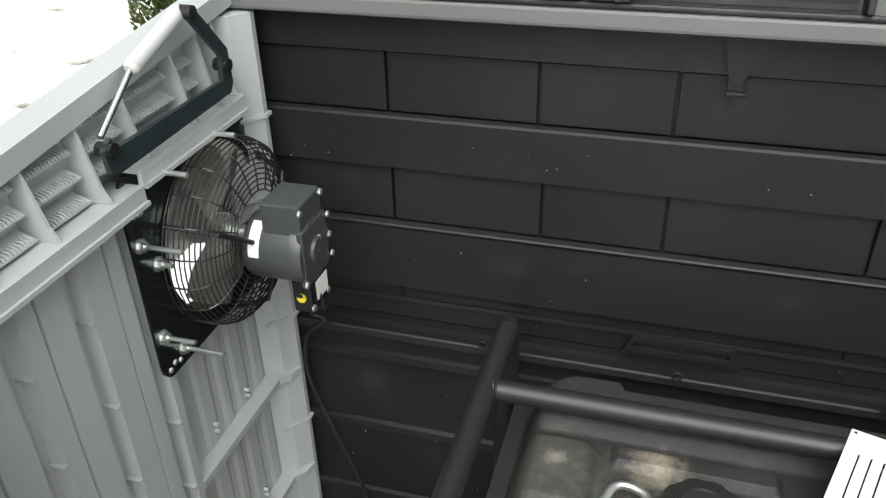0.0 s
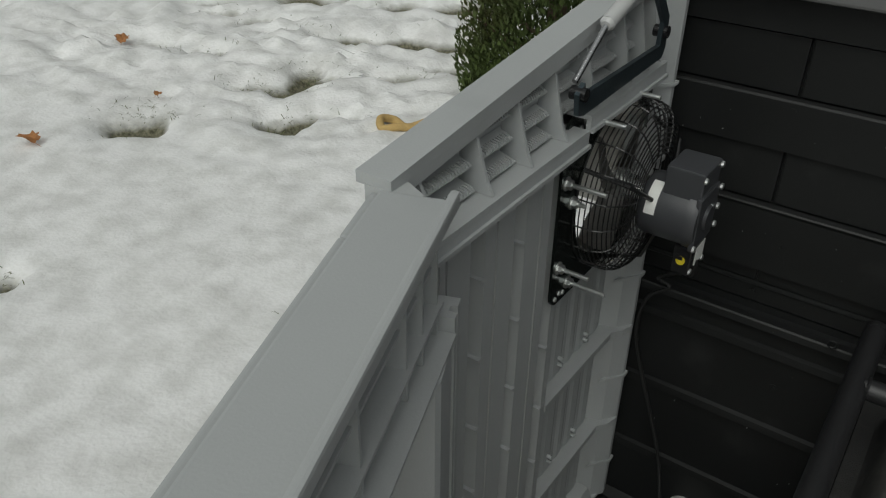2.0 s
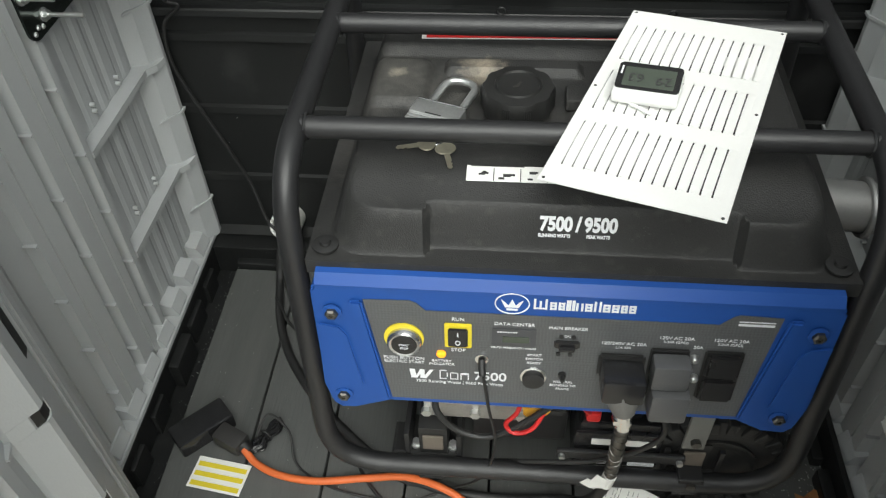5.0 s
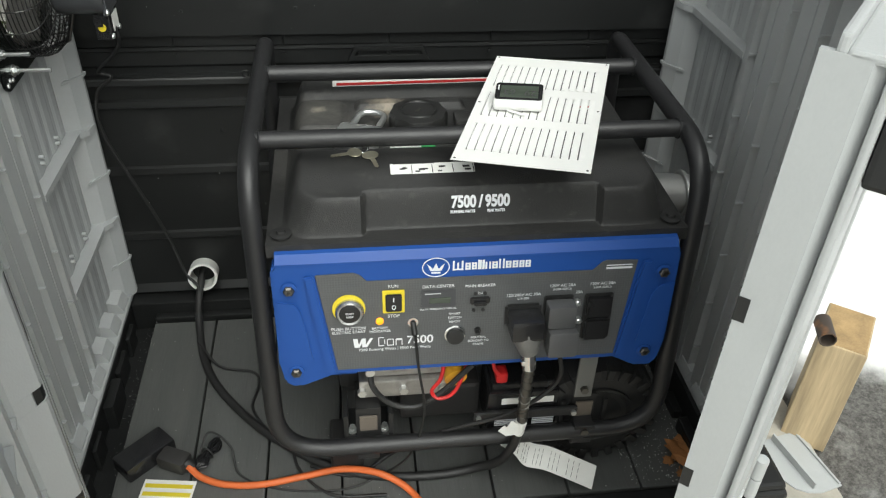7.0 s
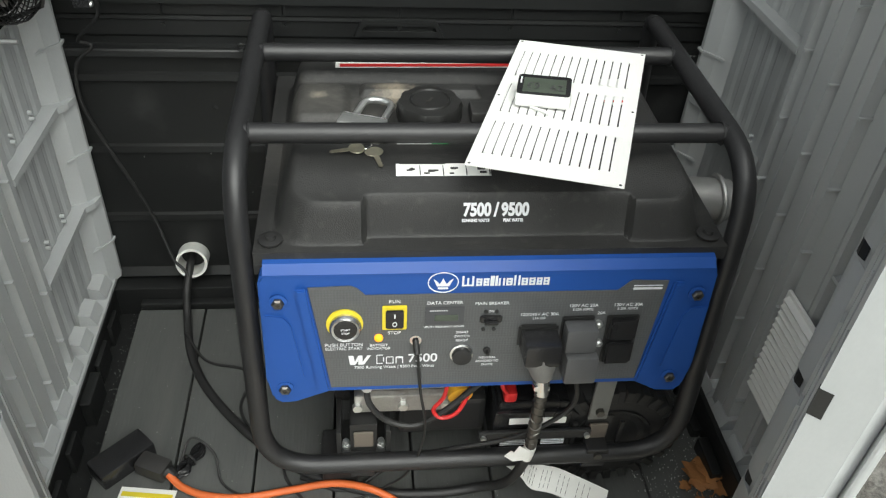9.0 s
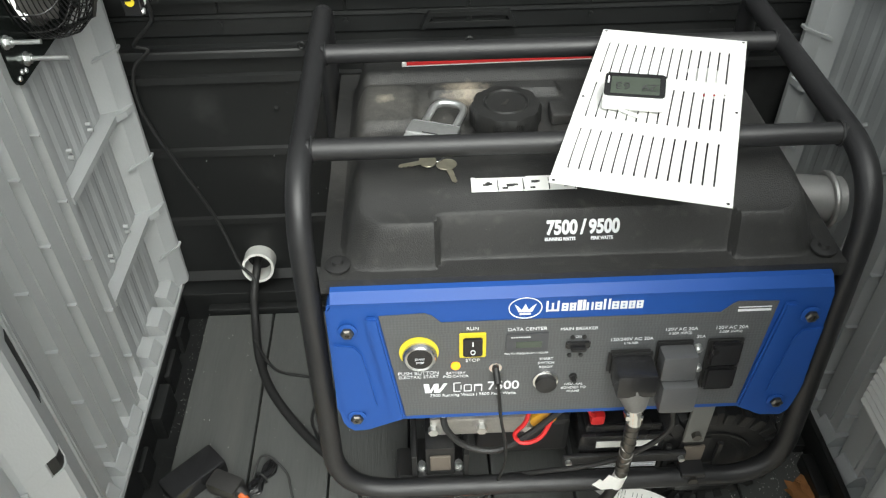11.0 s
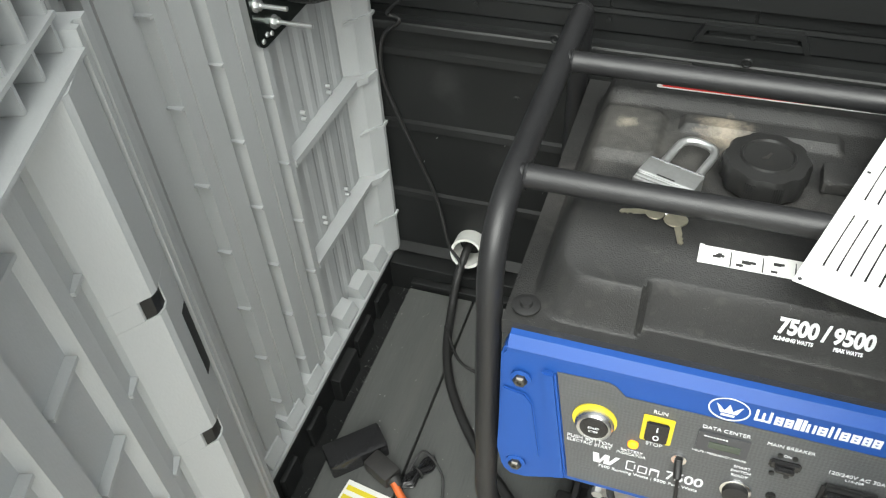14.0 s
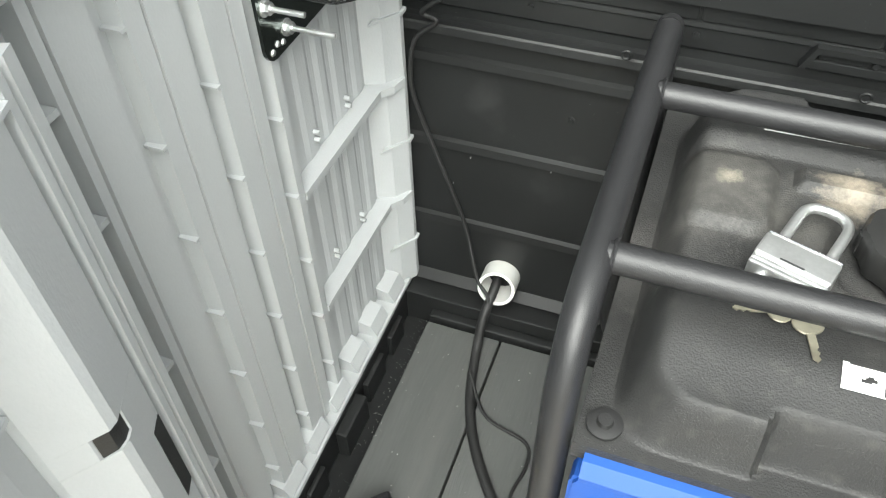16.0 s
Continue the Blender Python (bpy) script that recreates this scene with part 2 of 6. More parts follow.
sl.new(sep.outputs["X"], beside.inputs[0]); beside.inputs[1].default_value = 0.6
soil = sn.new("ShaderNodeMix"); soil.data_type = "RGBA"
sl.new(beside.outputs[0], soil.inputs["Factor"]); sl.new(bare.outputs[0], soil.inputs[6]); sl.new(tar.outputs[0], soil.inputs[7])
white = sn.new("ShaderNodeValToRGB")
white.color_ramp.elements[0].color, white.color_ramp.elements[1].color = (0.66, 0.66, 0.64, 1), (0.86, 0.86, 0.85, 1)
white.color_ramp.elements[0].position, white.color_ramp.elements[1].position = 0.3, 0.6
sl.new(n1.outputs["Fac"], white.inputs[0])
sm = sn.new("ShaderNodeMix"); sm.data_type = "RGBA"
sl.new(cover.outputs[0], sm.inputs["Factor"]); sl.new(soil.outputs[2], sm.inputs[6]); sl.new(white.outputs[0], sm.inputs[7])
sl.new(sm.outputs[2], sp.inputs["Base Color"])
sp.inputs["Roughness"].default_value = 0.75
sb = sn.new("ShaderNodeBump"); sb.inputs["Strength"].default_value, sb.inputs["Distance"].default_value = 0.3, 0.012
sl.new(n2.outputs["Fac"], sb.inputs["Height"]); sl.new(sb.outputs[0], sp.inputs["Normal"])

# ---- mesh helpers ----
TOP = set()


def thing(name, at, label, category, group="", kind=""):
    e = new(name)
    e.empty_display_size = 0.05
    e.matrix_basis = at if isinstance(at, Matrix) else Matrix.Translation(at)
    TOP.add(e)
    return tagged(e, label, category, group, kind)


def part(name, bm, mat, parent=None, label="", smooth=False, m=None, local=False):
    """Links a bmesh (or shares a mesh) as one object under a thing or a part."""
    if isinstance(bm, bmesh.types.BMesh):
        bmesh.ops.recalc_face_normals(bm, faces=bm.faces)
        me = bpy.data.meshes.new(name)
        if smooth:
            for f in bm.faces:
                f.smooth = True
        bm.to_mesh(me)
        bm.free()
        me.materials.append(mat)
        if smooth:
            me.set_sharp_from_angle(angle=radians(38))
    else:
        me = bm
    ob = new(name, me)
    if m is not None:
        ob.matrix_basis = m
    if parent is not None:
        ob.parent = parent
        if parent in TOP and not local:
            ob.matrix_parent_inverse = parent.matrix_basis.inverted()
    if label:
        ob["label"] = label
    return ob


def bmn():
    return bmesh.new()


def box(bm, x0, x1, y0, y1, z0, z1, bevel=0.0, m=None):
    r = bmesh.ops.create_cube(bm, size=1.0)
    vs = r["verts"]
    for v in vs:
        v.co = Vector(((x0 + x1) / 2 + v.co.x * (x1 - x0), (y0 + y1) / 2 + v.co.y * (y1 - y0), (z0 + z1) / 2 + v.co.z * (z1 - z0)))
    if bevel:
        es = list({e for v in vs for e in v.link_edges})
        r2 = bmesh.ops.bevel(bm, geom=es, offset=bevel, segments=2, affect="EDGES", profile=0.6)
        vs = list({v for f in r2["faces"] for v in f.verts} | {v for v in vs if v.is_valid})
    if m is not None:
        for v in vs:
            v.co = m @ v.co
    return bm


def ring_frame(d):
    d = d.normalized()
    a = Vector((0, 0, 1)) if abs(d.z) < 0.9 else Vector((1, 0, 0))
    u = d.cross(a).normalized()
    return u, d.cross(u).normalized()


def tube(bm, pts, r, seg=10, cap=True, closed=False, radii=None):
    """A round tube swept along points."""
    pts = [Vector(p) for p in pts]
    rings, u = [], None
    for i, p in enumerate(pts):
        if closed:
            d = pts[(i + 1) % len(pts)] - pts[i - 1]
        else:
            d = pts[min(i + 1, len(pts) - 1)] - pts[max(i - 1, 0)]
        d.normalize()
        if u is None:
            u, _ = ring_frame(d)
        else:
            u = (u - d * u.dot(d)).normalized()
        w = d.cross(u)
        rr = radii[i] if radii else r
        rings.append([bm.verts.new(p + (u * math.cos(2 * math.pi * k / seg) + w * math.sin(2 * math.pi * k / seg)) * rr) for k in range(seg)])
    n = len(rings)
    for i in range(n if closed else n - 1):
        a, b = rings[i], rings[(i + 1) % n]
        for k in range(seg):
            bm.faces.new((a[k], a[(k + 1) % seg], b[(k + 1) % seg], b[k]))
    if cap and not closed:
        bm.faces.new(rings[0][::-1])
        bm.faces.new(rings[-1])
    return bm


def cyl(bm, p0, p1, r, seg=16, r2=None):
    return tube(bm, [p0, p1], r, seg, radii=[r, r if r2 is None else r2])


def smooth_path(pts, n=8):
    """Points on a smooth line through the given points."""
    P = [Vector(p) for p in pts]
    P = [2 * P[0] - P[1]] + P + [2 * P[-1] - P[-2]]
    out = []
    for i in range(1, len(P) - 2):
        a, b, c, d = P[i - 1:i + 3]
        for k in range(n):
            t = k / n
            out.append(0.5 * ((2 * b) + (c - a) * t + (2 * a - 5 * b + 4 * c - d) * t * t + (3 * b - a - 3 * c + d) * t ** 3))
    out.append(P[-2])
    return out


def round_path(pts, r, n=7):
    """A line whose corners are rounded by the radius r."""
    P = [Vector(p) for p in pts]
    out = [P[0]]
    for i in range(1, len(P) - 1):
        a, b, c = P[i - 1:i + 2]
        d0, d1 = (a - b).normalized(), (c - b).normalized()
        s, e = b + d0 * r, b + d1 * r
        for k in range(n + 1):
            t = k / n
            out.append(s * (1 - t) ** 2 + b * 2 * t * (1 - t) + e * t * t)
    out.append(P[-1])
    return out


def prism(bm, poly, place, a, b):
    """A flat outline, given in two coordinates, extruded from a to b; place(u, v, w) gives the point."""
    lo = [bm.verts.new(place(u, v, a)) for u, v in poly]
    hi = [bm.verts.new(place(u, v, b)) for u, v in poly]
    n = len(poly)
    bm.faces.new(lo[::-1])
    bm.faces.new(hi)
    for i in range(n):
        bm.faces.new((lo[i], lo[(i + 1) % n], hi[(i + 1) % n], hi[i]))
    return bm


def lathe(bm, profile, place, seg=24):
    """Turns a profile of (radius, height) round; place(x, y, h) gives the point."""
    rings = [[bm.verts.new(place(r * math.cos(2 * math.pi * k / seg), r * math.sin(2 * math.pi * k / seg), h)) for k in range(seg)] for r, h in profile]
    for a, b in zip(rings, rings[1:]):
        for k in range(seg):
            bm.faces.new((a[k], a[(k + 1) % seg], b[(k + 1) % seg], b[k]))
    bm.faces.new(rings[0][::-1])
    bm.faces.new(rings[-1])
    return bm


def circle(cx, cy, r, n=20, a0=0.0):
    return [(cx + r * math.cos(a0 + 2 * math.pi * k / n), cy + r * math.sin(a0 + 2 * math.pi * k / n)) for k in range(n)]


def writing(text, size, m, mat, parent, bold=0.0, align="CENTER", squeeze=1.0):
    c = bpy.data.curves.new("lettering", "FONT")
    c.body, c.size, c.align_x, c.align_y, c.extrude, c.offset = text, size, align, "CENTER", 0.0002, bold
    c.materials.append(mat)
    ob = new("lettering", c)
    ob.matrix_basis = m @ Matrix.Diagonal((squeeze, 1, 1, 1))
    ob.parent = parent
    if parent in TOP:
        ob.matrix_parent_inverse = parent.matrix_basis.inverted()
    ob["label"] = "printed lettering"
    return ob

# ---- ground ----


def spaced(lo, hi, near0, near1, fine, grow):
    out, x, s = [], near0, fine
    while x <= near1:
        out.append(x); x += fine
    s = fine
    while out[-1] < hi:
        s *= grow; out.append(out[-1] + s)
    s = fine
    while out[0] > lo:
        s *= grow; out.insert(0, out[0] - s)
    return out


def step(a, b, x):
    t = max(0.0, min(1.0, (x - a) / (b - a)))
    return t * t * (3 - 2 * t)


# trodden holes in the snow where the grass shows: centre, length, width, depth
HOLES = [(-2.86, 1.24, 0.15, 0.10, 0.10), (-2.96, 1.36, 0.16, 0.10, 0.03), (-2.74, 2.16, 0.10, 0.08, 0.11), (-2.62, 2.10, 0.16, 0.07, 0.10), (-2.58, 1.92, 0.12, 0.07, 0.09), (-2.80, 1.86, 0.12, 0.05, 0.05),
         (-2.39, 1.64, 0.11, 0.09, 0.11), (-2.28, 1.80, 0.12, 0.05, 0.09), (-2.30, 2.36, 0.14, 0.07, 0.09), (-2.95, 2.62, 0.20, 0.06, 0.10), (-2.72, 2.72, 0.30, 0.08, 0.12), (-2.40, 2.86, 0.28, 0.09, 0.11),
         (-2.15, 2.62, 0.14, 0.06, 0.08), (-3.35, 2.05, 0.12, 0.05, 0.06), (-3.85, 2.55, 0.16, 0.05, 0.07), (-3.45, 2.62, 0.18, 0.05, 0.06), (-2.9, 3.4, 0.5, 0.12, 0.12), (-1.25, 0.78, 0.13, 0.10, 0.10), (-0.98, 0.26, 0.14, 0.10, 0.09), (-2.25, 0.30, 0.06, 0.05, 0.08)]


def ground_height(x, y):
    h = 0.03 * noise.noise((x * 0.9, y * 0.9, 3.1)) + 0.022 * noise.noise((x * 2.6, y * 2.6, 7.7)) + 0.010 * noise.noise((x * 8, y * 8, 1.7)) + 0.006 * noise.noise((x * 19, y * 19, 4.1))
    far = step(1.1, 2.2, y - 0.12 * x) if x < -0.6 else step(1.4, 2.6, math.hypot(x, y))
    lump = abs(noise.noise((x * 3.1, y * 3.9, 5.0))) + 0.6 * abs(noise.noise((x * 8, y * 9, 2.0))) + 0.3 * abs(noise.noise((x * 17, y * 19, 9.0)))
    z = -0.022 + 0.5 * h + far * (0.6 * h + 0.075 * lump - 0.028)
    outer = step(3.6, 5.0, math.hypot(x, y))
    z -= outer * 0.3 * max(0.0, noise.noise((x * 1.6 + y * 0.6, y * 3.0 - x * 0.8, 11.3)) - 0.22)
    for cx, cy, a, b, d in HOLES:
        if abs(x - cx) < 0.9 and abs(y - cy) < 0.9:
            u, v = (x - cx) * 0.82 + (y - cy) * 0.57, -(x - cx) * 0.57 + (y - cy) * 0.82
            rag = 1.0 + 0.7 * noise.noise((x * 9, y * 9, cx))
            z -= d * math.exp(-((u / a) ** 4 + (v / b) ** 2) * rag)
    # slushy asphalt beside the pad
    wet = step(0.85, 1.0, x) * (1 - step(1.35, 1.75, x + 0.35 * y + 0.3 * noise.noise((x * 3, y * 3, 0)))) * (1 - step(0.20, 0.42, y + 0.12 * noise.noise((x * 5, y * 5, 3))))
    z = z * (1 - wet) + wet * (-0.103 + 0.25 * h)
    pad = step(-0.78, -0.66, x) * (1 - step(1.0, 1.12, x)) * step(-2.2, -2.0, y) * (1 - step(0.72, 0.85, y))
    return z * (1 - pad) - 0.14 * pad


bm = bmn()
gx, gy = spaced(-70, 70, -4.2, 2.2, 0.036, 1.22), spaced(-70, 70, -0.8, 3.8, 0.036, 1.22)
rows = [[bm.verts.new((x, y, ground_height(x, y))) for x in gx] for y in gy]
for a, b in zip(rows, rows[1:]):
    for i in range(len(gx) - 1):
        bm.faces.new((a[i], a[i + 1], b[i + 1], b[i]))
tagged(part("ground", bm, SNOW, smooth=True), "old trodden snow thinning to wet grass and asphalt", "snow", kind="structure")
bm = box(bmn(), -0.74, 1.06, -2.1, 0.78, -0.2, -0.086, 0.01)
tagged(part("pavement", bm, CONCRETE), "beige concrete pad under the storage shed", "pavement", kind="structure")

# ---- the storage shed ----
shed = thing("storage_shed", (0.178, 0.27, -0.086), "grey and black plastic storage shed with doors and lid open", "shed")
ROOF = lambda y: 1.022 + (y + 0.072) * 0.118  # the sloping top of the side walls


def slab(bm, face, x0, x1):
    """Faces given as (y, z) outlines, one of them perhaps with a round hole, made into a plate from x0 to x1."""
    outer, hole = face
    es = []
    for loop in (outer, hole):
        vs = [bm.verts.new((x0, y, z)) for y, z in loop]
        es += [bm.edges.new((vs[i], vs[(i + 1) % len(vs)])) for i in range(len(vs))] if vs else []
    bmesh.ops.triangle_fill(bm, edges=es, use_beauty=True)
    r = bmesh.ops.extrude_face_region(bm, geom=list(bm.faces))
    for v in r["geom"]:
        if isinstance(v, bmesh.types.BMVert):
            v.co.x = x1
    return bm


FAN_Y, FAN_Z = 0.418, 0.82


def side_wall(left):
    X = (lambda d: -0.46 + d) if left else (lambda d: 0.815 - d)

    def bx(bm, d0, d1, y0, y1, z0, z1, bevel=0.0):
        a, b = sorted((X(d0), X(d1)))
        return box(bm, a, b, y0, y1, z0, z1, bevel)

    outer = [(-0.06, 0.04), (0.61, 0.04), (0.61, ROOF(0.61) - 0.012), (-0.06, ROOF(-0.06) - 0.012)]
    hole = circle(FAN_Y, FAN_Z, 0.118, 40) if left else []
    wall = part("side_wall", slab(bmn(), (outer, hole), X(0), X(0.012)), GREY, shed, "light grey moulded plastic side wall")
    # ribbed lining in front of the fan
    prof = [(-0.045, 0.014), (-0.042, 0.031), (-0.020, 0.031), (-0.018, 0.0135), (0.001, 0.0135), (0.003, 0.033), (0.013, 0.033), (0.0135, 0.0270), (0.0165, 0.0270), (0.017, 0.033),
            (0.060, 0.033), (0.063, 0.0150), (0.0855, 0.0150), (0.088, 0.034), (0.111, 0.034), (0.1115, 0.0280), (0.1145, 0.0280), (0.115, 0.034), (0.152, 0.034), (0.155, 0.0150), (0.1765, 0.0150), (0.179, 0.034),
            (0.215, 0.034), (0.2155, 0.0280), (0.2185, 0.0280), (0.219, 0.034), (0.241, 0.034), (0.244, 0.0150), (0.2655, 0.0150), (0.268, 0.034), (0.281, 0.034), (0.283, 0.0122), (-0.045, 0.0122)]
    bm = prism(bmn(), prof, lambda u, v, w: (X(v), u, w), 0.06, 0.945)
    part("lining", bm, GREY, wall)
    for ys, lift in ((0.0865, 0.0), (0.1775, 0.002), (0.2665, 0.013)):
        for k in range(7):
            z = 0.129 + lift + 0.1165 * k
            if left and ys > 0.2 and k > 4:
                continue
            part("rib", bx(bmn(), 0.0152, 0.0352, ys - 0.0055, ys + 0.0018, z, z + 0.0032), GREY, wall)
    # webs across the deep channel by the door
    for z in (0.10, 0.30, 0.50, 0.70, 0.81, 0.90):
        part("web", bx(bmn(), 0.0136, 0.0325, -0.0185, 0.0015, z, z + 0.006), GREY, wall)
    # stepped bay behind, with ledges
    for z in (0.708, 0.485, 0.264) if left else (0.722, 0.497, 0.274):
        if left and z > 0.6:
            continue
        poly = [(0.282, 0.0125), (0.282, 0.036), (0.300, 0.036), (0.505, 0.040), (0.522, 0.054), (0.548, 0.060), (0.556, 0.0125)]
        bm = prism(bmn(), poly, lambda u, v, w: (X(v), u, w), z - 0.012, z)
        part("ledge", bm, GREY, wall)
    for y, w in ((0.352, 0.022), (0.398, 0.012), (0.442, 0.022), (0.492, 0.016)):
        for z0, z1 in ((0.07, 0.251), (0.265, 0.472), (0.486, 0.695), (0.709, 0.94)):
            if left and z1 > 0.9:
                continue
            bm = prism(bmn(), [(y - w / 2 - 0.009, 0.0121), (y - w / 2, 0.0147), (y + w / 2, 0.0147), (y + w / 2 + 0.009, 0.0121)], lambda u, v, q: (X(v), u, q), z0, z1)
            part("corrugation", bm, GREY, wall)
    for z in (0.30, 0.52, 0.29, 0.51):
        y = 0.352 if z in (0.30, 0.52) else 0.442
        bm = bmn()
        cyl(bm, (X(0.0145), y + 0.004, z), (X(0.023), y + 0.004, z), 0.0035, 8)
        cyl(bm, (X(0.0145), y + 0.004, z - 0.012), (X(0.023), y + 0.004, z - 0.012), 0.0035, 8)
        part("peg", bm, GREY, wall)
    # back corner column with small shelves
    bm = prism(bmn(), [(0.512, 0.0122), (0.524, 0.040), (0.548, 0.058), (0.558, 0.058), (0.600, 0.0122)], lambda u, v, q: (X(v), u, q), 0.05, ROOF(0.53) - 0.03)
    part("corner_column", bm, GREY, wall)
    for z in (0.145, 0.365, 0.585, 0.80, 0.92):
        part("rib", prism(bmn(), [(0.505, 0.030), (0.520, 0.041), (0.548, 0.062), (0.562, 0.062), (0.562, 0.04)], lambda u, v, q: (X(v), u, q), z, z + 0.005), GREY, wall)
    # scalloped foot
    for k in range(7):
        y = 0.0 + 0.078 * k
        bm = prism(bmn(), [(0.055, 0.013), (0.055, 0.046), (0.060, 0.046), (0.080, 0.036), (0.086, 0.013)], lambda u, v, q: (X(v), q, u), y, y + 0.05)
        part("foot_tab", bm, GREY, wall)
    part("foot_lip", bx(bmn(), 0.0123, 0.050, -0.05, 0.56, 0.046, 0.0548), GREY, wall)
    # top cap, ledge and vents
    bm = bmn()
    for d0, d1, h0, h1 in ((-0.006, 0.034, -0.012, 0.0), (0.030, 0.034, -0.024, -0.0121)):
        vs = []
        for y in (-0.072, 0.60):
            vs.append([bm.verts.new((X(d), y, ROOF(y) + h)) for d, h in ((d0, h0), (d1, h0), (d1, h1), (d0, h1))])
        bm.faces.new(vs[0]); bm.faces.new(vs[1][::-1])
        for i in range(4):
            bm.faces.new((vs[0][i], vs[1][i], vs[1][(i + 1) % 4], vs[0][(i + 1) % 4]))
    part("top_cap", bm, GREY, wall)
    for y0, y1, up in ((-0.045, 0.272, 0.0), (0.2725, 0.505, 0.0185)):
        part("upper_ledge", bx(bmn(), 0.0123, 0.060, y0, y1, 0.945 + up, 0.951 + up), GREY, wall)
        part("ledge_lip", bx(bmn(), 0.054, 0.060, y0, y1, 0.930 + up, 0.9448 + up), GREY, wall)
        part("ledge_bead", bx(bmn(), 0.0602, 0.064, y0, y1, 0.929 + up, 0.934 + up), GREY, wall)
    for y in (-0.03, 0.065, 0.145, 0.225, 0.30, 0.40, 0.455, 0.495):
        z0 = 0.9515 if y < 0.27 else 0.970
        bm = prism(bmn(), [(0.0124, z0), (0.054, z0), (0.046, z0 + 0.016), (0.0285, ROOF(y) - 0.016), (0.0124, ROOF(y) - 0.016)], lambda u, v, q: (X(u), q, v), y, y + 0.004)
        part("divider", bm, GREY, wall)
    for y0, y1 in ((-0.022, 0.060), (0.074, 0.140), (0.154, 0.220), (0.234, 0.296), (0.309, 0.395), (0.408, 0.45)):
        zb = 0.955 if y0 < 0.23 else 0.974
        for row in range(4):
            z = zb + row * 0.026
            if z > ROOF(y0) - 0.026:
                continue
            bm = prism(bmn(), [(0.0124, z), (0.036 - 0.005 * row, z), (0.036 - 0.005 * row, z + 0.002), (0.0124, z + 0.010)], lambda u, v, q: (X(u), q, v), y0, y1)
            y = y0 + 0.003
            while y < y1 - 0.005:
                d = 0.036 - 0.005 * row
                prism(bm, [(d - 0.010, z + 0.0010), (d + 0.001, z + 0.0021), (d - 0.001, z + 0.0065), (d - 0.010, z + 0.0085)], lambda u, v, q: (X(u), q, v), y, y + 0.0022)
                y += 0.0046
            part("vent_louvre", bm, GREY, wall)
    # front corner post
    bm = prism(bmn(), [(0.0, -0.05), (0.0, -0.068), (0.006, -0.0745), (0.056, -0.0745), (0.060, -0.07), (0.060, -0.060), (0.03, -0.046), (0.0122, -0.046)],
               lambda u, v, q: (X(u), v, q), 0.02, 1.012)
    part("corner_post", bm, GREY, wall)
    return wall


wall_l = side_wall(True)
wall_r = side_wall(False)

# back wall: black, with horizontal steps
prof = [(0.0, 0.560), (0.045, 0.560), (0.050, 0.546), (0.060, 0.566), (0.183, 0.569), (0.187, 0.564), (0.200, 0.566), (0.203, 0.573), (0.347, 0.575), (0.351, 0.568), (0.364, 0.570), (0.367, 0.577),
        (0.500, 0.579), (0.505, 0.570), (0.517, 0.572), (0.520, 0.579), (0.550, 0.579), (0.556, 0.564), (0.566, 0.566), (0.569, 0.568), (0.566, 0.586), (0.567, 0.597), (0.580, 0.597), (0.586, 0.592), (0.614, 0.592), (0.617, 0.588), (0.623, 0.589), (0.625, 0.594), (0.646, 0.596), (0.651, 0.577), (0.752, 0.577), (0.758, 0.574),
        (0.7605, 0.5755), (0.762, 0.584), (0.758, 0.586), (0.760, 0.599), (0.842, 0.602), (0.849, 0.580), (0.922, 0.578), (0.9255, 0.5795), (0.927, 0.588), (0.923, 0.590), (0.925, 0.603), (1.006, 0.605), (1.013, 0.583), (1.070, 0.583), (1.070, 0.620), (0.0, 0.620)]
back = part("back_wall", prism(bmn(), prof, lambda u, v, w: (w, v, u), -0.447, 0.802), BLACKP, shed, "black plastic back wall with stepped horizontal bands")
# panels that fill the sunk bands, with dark joints between them
for z0, z1, yf, xs in ((0.9275, 1.0085, 0.593, (-0.446, -0.238, -0.033, 0.136, 0.385, 0.605, 0.801)), (0.7625, 0.845, 0.589, (-0.446, -0.236, -0.022, 0.142, 0.392, 0.60, 0.801)), (0.626, 0.648, 0.5885, (-0.446, -0.230, -0.019, 0.188, 0.395, 0.60, 0.801))):
    for x0, x1 in zip(xs, xs[1:]):
        part("panel", box(bmn(), x0 + 0.0022, x1 - 0.0022, yf, yf + 0.012, z0, z1, 0.0012), BLACKP, back)
    for x in xs[1:-1]:
        part("boss", cyl(bmn(), (x, 0.5765, z0 - 0.016), (x, 0.5825, z0 - 0.016), 0.0042, 8), BLACKP, back)
for x, z in ((-0.211, 0.973), (0.008, 0.974), (0.183, 0.912), (-0.204, 0.700), (0.010, 0.704), (0.186, 0.748), (0.364, 0.714), (0.58, 0.748), (-0.16, 0.445), (0.42, 0.445)):
    y = 0.577 if z < 0.9 else 0.597
    bm = lathe(bmn(), [(0.0065, 0.0), (0.0058, 0.0015), (0.0035, 0.002), (0.0028, 0.004)], lambda a, b, h: (x + a, y + 0.002 - h, z + b), 12)
    part("boss", bm, BLACKP, back)
bm = prism(bmn(), [(0.106, 0.592), (0.120, 0.622), (0.256, 0.622), (0.270, 0.592), (0.262, 0.592), (0.252, 0.614), (0.124, 0.614), (0.114, 0.592)], lambda u, v, w: (u, w, v), 0.577, 0.592)
box(bm, 0.116, 0.260, 0.579, 0.592, 0.592, 0.604, 0.001)
box(bm, 0.126, 0.250, 0.5835, 0.592, 0.604, 0.6135, 0.001)
part("pull_ridge", bm, BLACKP, back)
